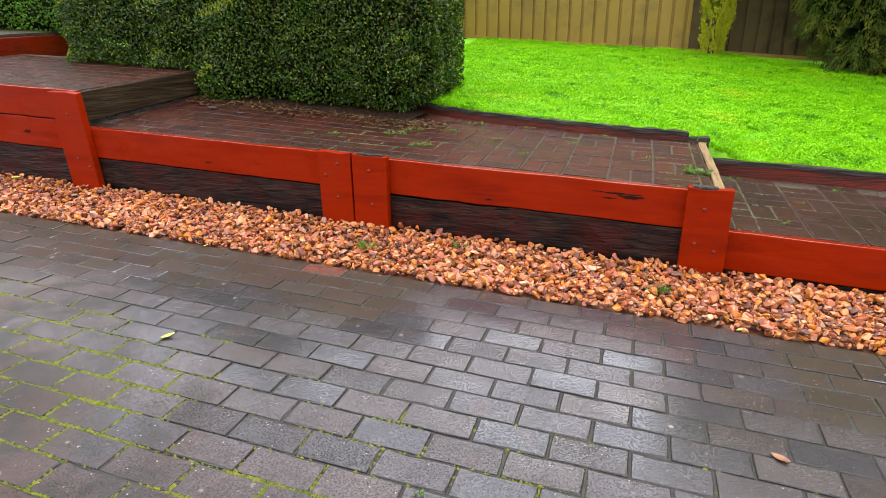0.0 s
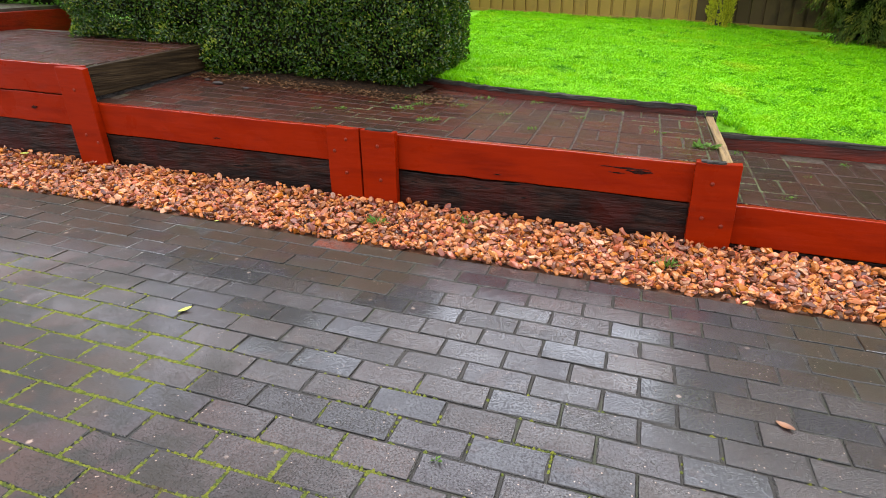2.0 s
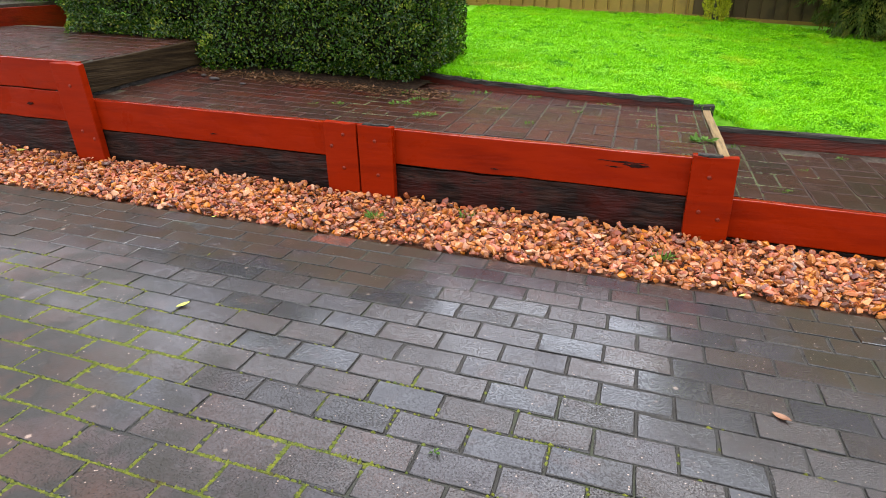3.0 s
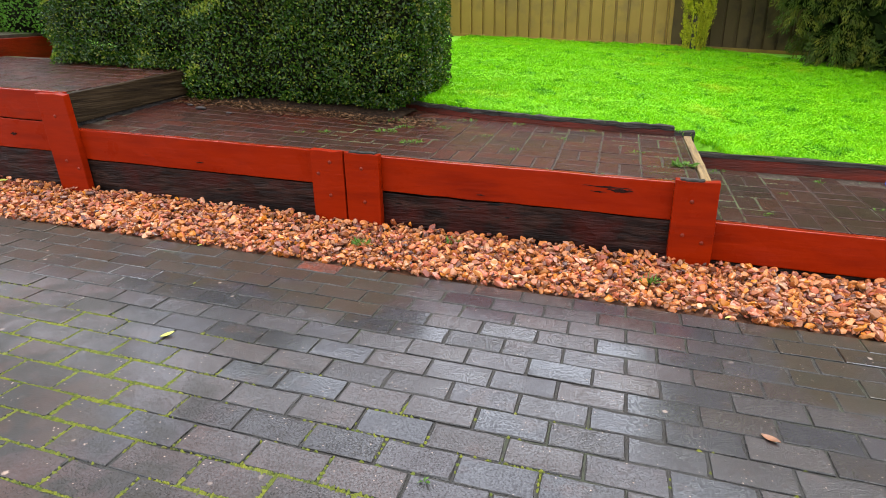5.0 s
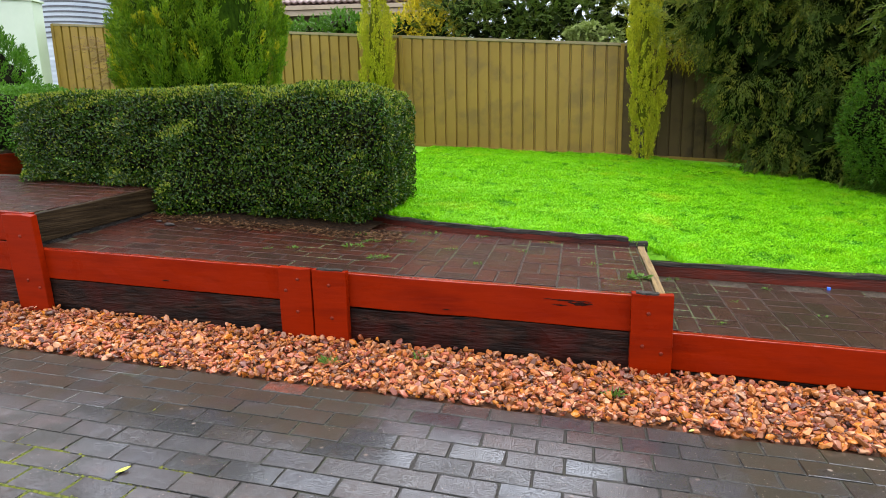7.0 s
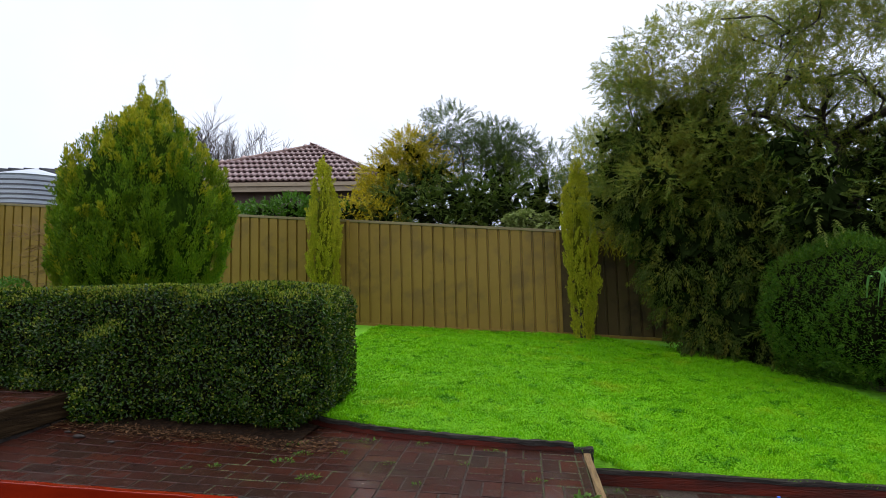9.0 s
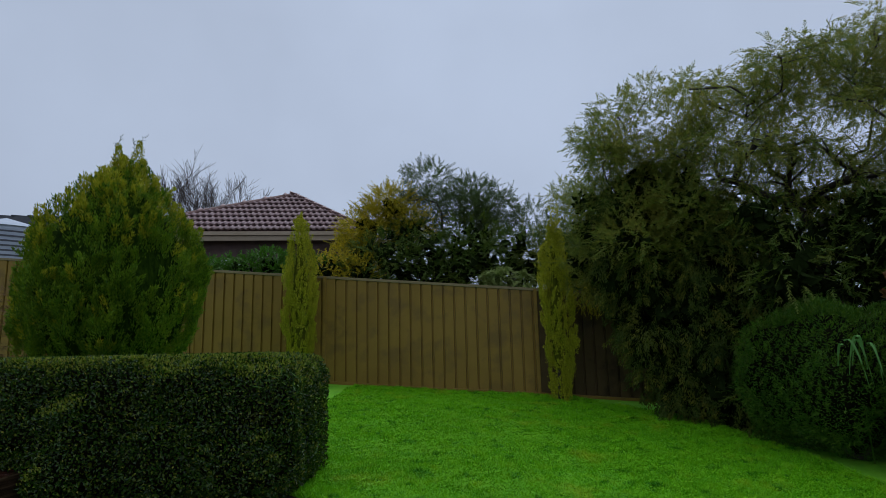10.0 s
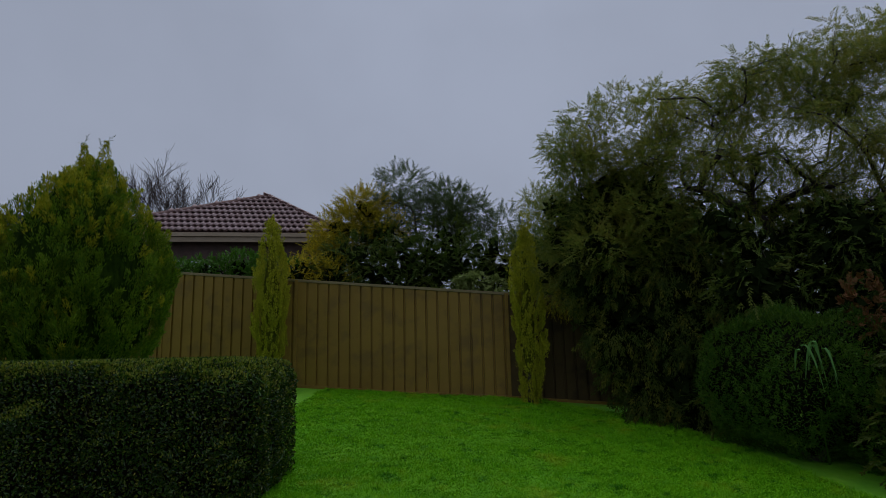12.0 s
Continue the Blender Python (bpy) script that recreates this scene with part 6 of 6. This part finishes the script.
def build_house():
    house = thing("house", "brick house with a pink-brown tiled hip roof behind the fence", "house", at=(-12.0, 28.0, 3.4))
    A, B = Vector((-17.4, 23.2, 7.05)), Vector((-5.7, 25.6, 7.05))
    C = Vector((-10.3, 28.2, 9.6))
    side = (B - A).normalized()
    inward = Vector((-side.y, side.x, 0))
    D, E = B + inward * 9, A + inward * 9
    vs = [A, B, C, D, E]
    under = [v - Vector((0, 0, 0.06)) for v in vs]
    child("roof", mesh_of("roof", under, [(0, 1, 2), (1, 3, 2), (3, 4, 2), (4, 0, 2)], M_RIDGE), house)
    # tiles on the two visible slopes
    tv, tf = [], []
    w, h = 0.27, 0.5
    for i in range(9):
        t = i / 8
        z = 0.045 * math.sin(math.pi * 2 * t) * (1 if t < 0.5 else 0.5) + 0.03
        tv += [(t * w, 0, z + 0.11), (t * w, h, z), (t * w, 0.12, z - 0.03)]
    for i in range(8):
        a = 3 * i
        tf += [(a, a + 3, a + 4, a + 1), (a + 2, a + 5, a + 3, a)]
    tile = mesh_of("tile", tv, tf, M_TILE, True)
    def cover(P, Q, apex, roof, nlimit):
        sd = (Q - P).normalized()
        u = (apex - P - sd * (apex - P).dot(sd))
        full = u.length
        u.normalize()
        nn = sd.cross(u).normalized()
        L, ax = (Q - P).length, (apex - P).dot(sd)
        course = full / 8.6
        m = Matrix((sd, u, nn)).transposed().to_4x4()
        for j in range(9):
            a0 = ax * (j * course) / full
            a1 = L - (L - ax) * (j * course) / full
            for k in range(int((a1 - a0) / w)):
                x = a0 + k * w
                p = P + sd * x + u * (j * course)
                if p.x < nlimit:
                    continue
                ob = new("tile", tile)
                ob.parent = roof
                ob.matrix_basis = Matrix.Translation(p - house.location - roof.location) @ m @ Matrix.Diagonal((1, course * 1.12 / h, 1, 1))
    roof = [c for c in house.children if c.name.startswith("roof")][0]
    roof.location = -house.location
    cover(A, B, C, roof, -18.0)
    cover(B, D, C, roof, -99)
    made = [tube([P + Vector((0, 0, 0.04)), C + Vector((0, 0, 0.05))], [0.12, 0.12], 8) for P in (A, B)]
    for q in made:
        child("ridge_cap", mesh_of("ridge_cap", *q, M_RIDGE, True), house)
    def strip(name, P, Q, drop0, drop1, out, mat):
        o = Vector((side.y, -side.x, 0)) * out
        vs = [P + o - Vector((0, 0, drop0)), Q + o - Vector((0, 0, drop0)), Q + o - Vector((0, 0, drop1)), P + o - Vector((0, 0, drop1))]
        bk = [v - Vector((side.y, -side.x, 0)) * 0.12 for v in vs]
        child(name, mesh_of(name, vs + bk, [(0, 3, 2, 1), (4, 5, 6, 7), (0, 1, 5, 4), (3, 7, 6, 2), (0, 4, 7, 3), (1, 2, 6, 5)], mat), house)
    strip("gutter", A, B, 0.02, 0.19, 0.1, M_FASCIA)
    strip("fascia", A, B, 0.2, 0.42, 0.0, M_FASCIA)
    a, b = A + inward * 0.6 + side * 0.6, B + inward * 0.6 - side * 0.6
    c, d = D - inward * 0.6 - side * 0.6, E - inward * 0.6 + side * 0.6
    lo = [Vector((v.x, v.y, 2.6)) for v in (a, b, c, d)]
    hi = [Vector((v.x, v.y, 7.0)) for v in (a, b, c, d)]
    child("wall", mesh_of("wall", lo + hi, [(0, 1, 5, 4), (1, 2, 6, 5), (2, 3, 7, 6), (3, 0, 4, 7), (4, 5, 6, 7)], M_BRICKWALL), house)
    # pergola roof corner seen beside the hedge plants
    ob = thing("awning", "small white metal awning against the brick wall", "awning", at=(-8.3, 16.5, 2.6))
    bm = grid_box(-9.2, -7.75, 16.0, 17.0, 4.42, 4.47, (3, 1, 1), 0.01)
    for v in bm.verts:
        v.co.z -= 0.09 * (v.co.x + 8.5)
    me = bpy.data.meshes.new("sheet")
    bm.to_mesh(me)
    me.materials.append(M_TANK)
    child("sheet", me, ob)
    for x in (-9.1, -7.85):
        child("leg", mesh_of("leg", *tube([(x, 16.1, 2.2), (x, 16.1, 4.45)], [0.03, 0.03], 6), M_SHED), ob)


def build_far_house():
    """A neighbour's low roof that shows between the pencil pine and the trees."""
    house = thing("house", "low pale roofed house glimpsed behind the corner trees", "house", at=(5.6, 24.0, 2.4))
    bm = grid_box(2.9, 8.4, 22.3, 26.0, 1.6, 4.3, (1, 1, 1))
    me = bpy.data.meshes.new("wall")
    bm.to_mesh(me)
    me.materials.append(M_BRICKWALL)
    child("wall", me, house)
    bm = grid_box(2.5, 8.8, 21.85, 22.0, 4.25, 4.42, (6, 1, 1), 0.02)
    me = bpy.data.meshes.new("gutter")
    bm.to_mesh(me)
    me.materials.append(M_FASCIA)
    child("gutter", me, house)
    vs = [(2.5, 21.95, 4.4), (8.8, 21.95, 4.4), (8.8, 26.4, 4.4), (2.5, 26.4, 4.4), (4.4, 24.2, 5.25), (6.9, 24.2, 5.25)]
    child("roof", mesh_of("roof", vs, [(0, 1, 5, 4), (1, 2, 5), (2, 3, 4, 5), (3, 0, 4), (0, 3, 2, 1)], M_TANK), house)


def build_tank():
    tank = thing("water_tank", "round corrugated water tank with pale conical roof", "water tank", at=(-13.35, 14.0, 2.0))
    cx, cy, R = -13.15, 14.2, 1.3
    rows = 60
    seg = 56
    vs, fs = [], []
    for j in range(rows + 1):
        z = 2.0 + 3.1 * j / rows
        r = R + 0.03 * math.sin(2 * math.pi * (z - 2.0) / 0.124)
        vs += [(cx + math.cos(2 * math.pi * k / seg) * r, cy + math.sin(2 * math.pi * k / seg) * r, z) for k in range(seg)]
    for j in range(rows):
        for k in range(seg):
            fs.append((j * seg + k, j * seg + (k + 1) % seg, (j + 1) * seg + (k + 1) % seg, (j + 1) * seg + k))
    child("wall", mesh_of("wall", vs, fs, M_TANK, True), tank)
    # Dark flat bands paint the shade of the corrugations.
    for j in range(8):
        z = 2.05 + 0.124 * (j + 16)
        band = []
        for k in range(seg):
            a = 2 * math.pi * k / seg
            band.append((cx + math.cos(a) * (R + 0.034), cy + math.sin(a) * (R + 0.034), z))
            band.append((cx + math.cos(a) * (R + 0.034), cy + math.sin(a) * (R + 0.034), z + 0.045))
        child("shade_band", mesh_of("shade_band", band, [(2 * k, 2 * ((k + 1) % seg), 2 * ((k + 1) % seg) + 1, 2 * k + 1) for k in range(seg)], M_SHED), tank, "dark band that paints the shade of a tank corrugation")
    vs = [(cx, cy, 5.5)] + [(cx + math.cos(2 * math.pi * k / seg) * (R + 0.06), cy + math.sin(2 * math.pi * k / seg) * (R + 0.06), 5.08) for k in range(seg)]
    child("roof", mesh_of("roof", vs, [(0, 1 + k, 1 + (k + 1) % seg) for k in range(seg)], M_TANK), tank, "pale ribbed conical tank roof")
    shed = thing("shed", "large dark grey steel shed beyond the tank", "shed", at=(-22.0, 24.0, 4.0))
    bm = grid_box(-32, -17.5, 22.0, 28.0, 2.6, 7.55, (29, 1, 1))
    for v in bm.verts:
        if v.co.z > 5:
            v.co.z += -0.06 * (v.co.x + 19) + (0.9 if v.co.y > 25 else 0)
    me = bpy.data.meshes.new("shell")
    bm.to_mesh(me)
    me.materials.append(M_SHED)
    child("shell", me, shed)
    for x in np.arange(-31.5, -17.6, 0.75):
        z = 7.55 - 0.06 * (x + 19)
        child("roof_rib", mesh_of("roof_rib", *tube([(x, 21.95, z), (x, 28, z + 0.92)], [0.05, 0.05], 4), M_SHED), shed)
    wall = thing("garden_shed", "pale green steel shed wall beside the fence", "shed", at=(-11.4, 9.95, 1.6))
    bm = grid_box(-13.5, -10.3, 9.85, 10.08, 1.3, 4.1, (9, 1, 1), 0.01)
    for v in bm.verts:
        if v.co.z > 3:
            v.co.z += -0.1 * (v.co.x + 10.3)
    me = bpy.data.meshes.new("wall")
    bm.to_mesh(me)
    me.materials.append(M_PALEGREEN)
    child("wall", me, wall)
    bm = grid_box(-13.6, -10.26, 9.82, 10.1, 4.1, 4.14, (9, 1, 1), 0.005)
    for v in bm.verts:
        v.co.z += -0.1 * (v.co.x + 10.3)
    me = bpy.data.meshes.new("roof_edge")
    bm.to_mesh(me)
    me.materials.append(M_PALEGREEN)
    child("roof_edge", me, wall)


# ---------------------------------------------------------------- small things
def tuft(name, label, x, y, z, r, n, size, mat, rng, category="weed", flat=0.5, wide=0.45):
    ob = thing(name, label, category, at=(x, y, z))
    a = rng.uniform(0, 6.3, n)
    rr = r * np.sqrt(rng.uniform(0, 1, n))
    p = np.stack([x + np.cos(a) * rr, y + np.sin(a) * rr * 0.7, np.full(n, z) + rng.uniform(0, 0.006, n)], 1)
    d = unit(np.stack([np.cos(a), np.sin(a), np.full(n, flat)], 1) + rng.normal(size=(n, 3)) * 0.4)
    d[:, 2] = np.abs(d[:, 2])
    L = size * 0.8 * rng.uniform(0.5, 1.3, n)
    child("leaves", leaf_mesh("leaves", p, d, unit(rng.normal(size=(n, 3)) * 0.4 + np.array([0, 0, 1])), L, L * wide, mat), ob)


def fallen_leaf(x, y, z, size, turn, mat, label):
    ob = thing("fallen_leaf", label, "leaf", at=(x, y, z + 0.004))
    vs, fs = [], []
    for i in range(7):
        t = i / 6
        w = size * 0.24 * math.sin(math.pi * (t * 0.92 + 0.04))
        c, s = math.cos(turn), math.sin(turn)
        for k in (-1, 0, 1):
            px, py = (t - 0.5) * size, k * w
            vs.append((x + c * px - s * py, y + s * px + c * py, z + 0.004 + 0.004 * abs(k) + 0.006 * t * t))
    for i in range(6):
        fs += [(3 * i, 3 * i + 1, 3 * i + 4, 3 * i + 3), (3 * i + 1, 3 * i + 2, 3 * i + 5, 3 * i + 4)]
    child("blade", mesh_of("blade", vs, fs, mat, True), ob)


def build_small():
    rng = np.random.default_rng(111)
    G = "small green weed between the terrace pavers"
    for x, y, r, n, s in ((-1.81, 3.57, 0.05, 26, 0.028), (-1.96, 3.50, 0.035, 16, 0.024), (-1.43, 3.74, 0.08, 46, 0.03), (-1.36, 3.9, 0.07, 30, 0.03), (-1.16, 3.49, 0.075, 60, 0.028),
                          (0.476, 3.46, 0.06, 50, 0.05), (-1.11, 3.98, 0.07, 30, 0.028), (-0.75, 3.84, 0.05, 22, 0.026), (0.21, 3.68, 0.05, 24, 0.026), (-0.5, 3.5, 0.03, 14, 0.022),
                          (-0.25, 3.9, 0.04, 14, 0.022), (-3.23, 4.22, 0.07, 34, 0.03), (-3.34, 4.12, 0.04, 22, 0.035), (-2.95, 4.2, 0.08, 26, 0.026), (-1.5, 4.12, 0.09, 40, 0.032), (-1.0, 4.3, 0.08, 30, 0.026), (-0.6, 4.28, 0.06, 20, 0.024), (-0.1, 4.22, 0.05, 18, 0.024)):
        tuft("weed", G, x, y, float(terrace_z(x, y)), r, n, s, M_WEED, rng)
    for x, y, r, n, s in ((0.874, 3.33, 0.05, 22, 0.022), (1.35, 4.1, 0.04, 16, 0.024), (0.75, 4.15, 0.05, 20, 0.024), (1.05, 3.75, 0.03, 12, 0.02), (1.5, 3.6, 0.03, 12, 0.02)):
        tuft("weed", "small green weed between the lower terrace pavers", x, y, float(lower_z(x, y)), r, n, s, M_WEED, rng)
    for x, y, n in ((-1.204, 2.744, 46), (-0.732, 2.929, 30), (0.294, 2.738, 34)):
        tuft("weed", "feathery green weed among the pebbles", x, y, drive_z(x) + 0.05, 0.035, n, 0.06, M_WEED, rng, flat=1.0, wide=0.14)
    tuft("weed", "tiny green sprout in a driveway joint", -0.345, 1.203, drive_z(-0.345), 0.008, 9, 0.022, M_WEED, rng)
    fallen_leaf(-1.568, 1.651, drive_z(-1.568), 0.055, 0.9, M_YLEAF, "yellow-green fallen leaf on the wet pavers")
    fallen_leaf(0.625, 1.705, drive_z(0.625), 0.06, -0.7, M_BLEAF, "dry brown curled leaf on the wet pavers")
    fallen_leaf(-2.1, 2.54, drive_z(-2.1), 0.03, 0.3, M_YLEAF, "small yellow leaf at the edge of the pebbles")
    fallen_leaf(-4.05, 2.98, drive_z(-4.05) + 0.085, 0.11, -0.4, M_YLEAF, "long yellow-green leaf on the pebbles")
    fallen_leaf(0.62, 2.52, drive_z(0.62) + 0.02, 0.03, 0.5, M_YLEAF, "small yellow leaf beside the pebbles")
    # soil and litter at the foot of the hedge
    vs, fs = [], []
    nx = 40
    for i in range(nx + 1):
        x = -3.38 + 1.9 * i / nx
        for j in range(5):
            y = 4.0 + 0.14 * j + 0.05 * noise.noise(Vector((x * 3, j * 0.5, 0)))
            vs.append((x, y, float(terrace_z(x, y)) + (0.012 * min(j, 2) + 0.008 * noise.noise(Vector((x * 12, y * 12, 1))) if j else -0.004)))
    for i in range(nx):
        for j in range(4):
            a = i * 5 + j
            fs.append((a, a + 5, a + 6, a + 1))
    tagged(new("soil_bed", mesh_of("soil_bed", vs, fs, M_SOIL, True)), "strip of dark wet soil under the hedge", "soil", kind="structure")
    n = 3600
    x = rng.uniform(-3.37, -1.2, n)
    y = 4.22 - 0.3 * rng.power(2.5, n) + 0.2 * rng.uniform(0, 1, n)
    p = np.stack([x, y, terrace_z(x, y) + 0.004 + rng.uniform(0, 0.012, n) * (y > 4.02)], 1)
    d = unit(np.stack([rng.normal(size=n), rng.normal(size=n), rng.normal(size=n) * 0.15], 1))
    L = rng.uniform(0.01, 0.034, n)
    me = leaf_mesh("leaf_litter", p, d, unit(rng.normal(size=(n, 3)) * 0.3 + np.array([0, 0, 1])), L, L * 0.5, M_LITTER, 0.15)
    tagged(new("leaf_litter", me), "brown fallen leaves and twigs along the hedge foot", "leaf litter", kind="stuff")
    for x, y, s in ((-3.0, 3.86, 0.05), (-2.72, 3.82, 0.03), (-3.15, 3.93, 0.03)):
        bm = bmesh.new()
        bmesh.ops.create_icosphere(bm, subdivisions=2, radius=1)
        vs = [Vector((x, y, float(terrace_z(x, y)) + s * 0.18)) + Vector((v.co.x * s, v.co.y * s * 0.45, v.co.z * s * 0.3)) * (1 + 0.4 * noise.noise(v.co * 2 + Vector((x, y, 0)))) for v in bm.verts]
        ob = thing("bark_chip", "dark wet bark chip lying on the terrace", "bark", at=(x, y, float(terrace_z(x, y))))
        child("chip", mesh_of("chip", vs, [[v.index for v in f.verts] for f in bm.faces], M_BLOTCH, True), ob)
    cap = thing("bottle_cap", "small blue plastic cap on the lower terrace", "bottle cap", at=(1.75, 4.2, float(lower_z(1.75, 4.2))))
    z = float(lower_z(1.75, 4.2))
    vs, fs = tube([(1.75, 4.2, z), (1.75, 4.2, z + 0.016), (1.75, 4.2, z + 0.019)], [0.012, 0.012, 0.009], 14)
    child("cap", mesh_of("cap", vs, fs + [tuple(range(28, 42))], M_BLUE), cap)


build_ground()
build_lawn()
build_walls()
build_fence()
build_house()
build_far_house()
build_tank()
build_hedges()
build_cone()
build_trees()
build_pebbles()
build_small()
build_terraces()
build_driveway()
build_moss()
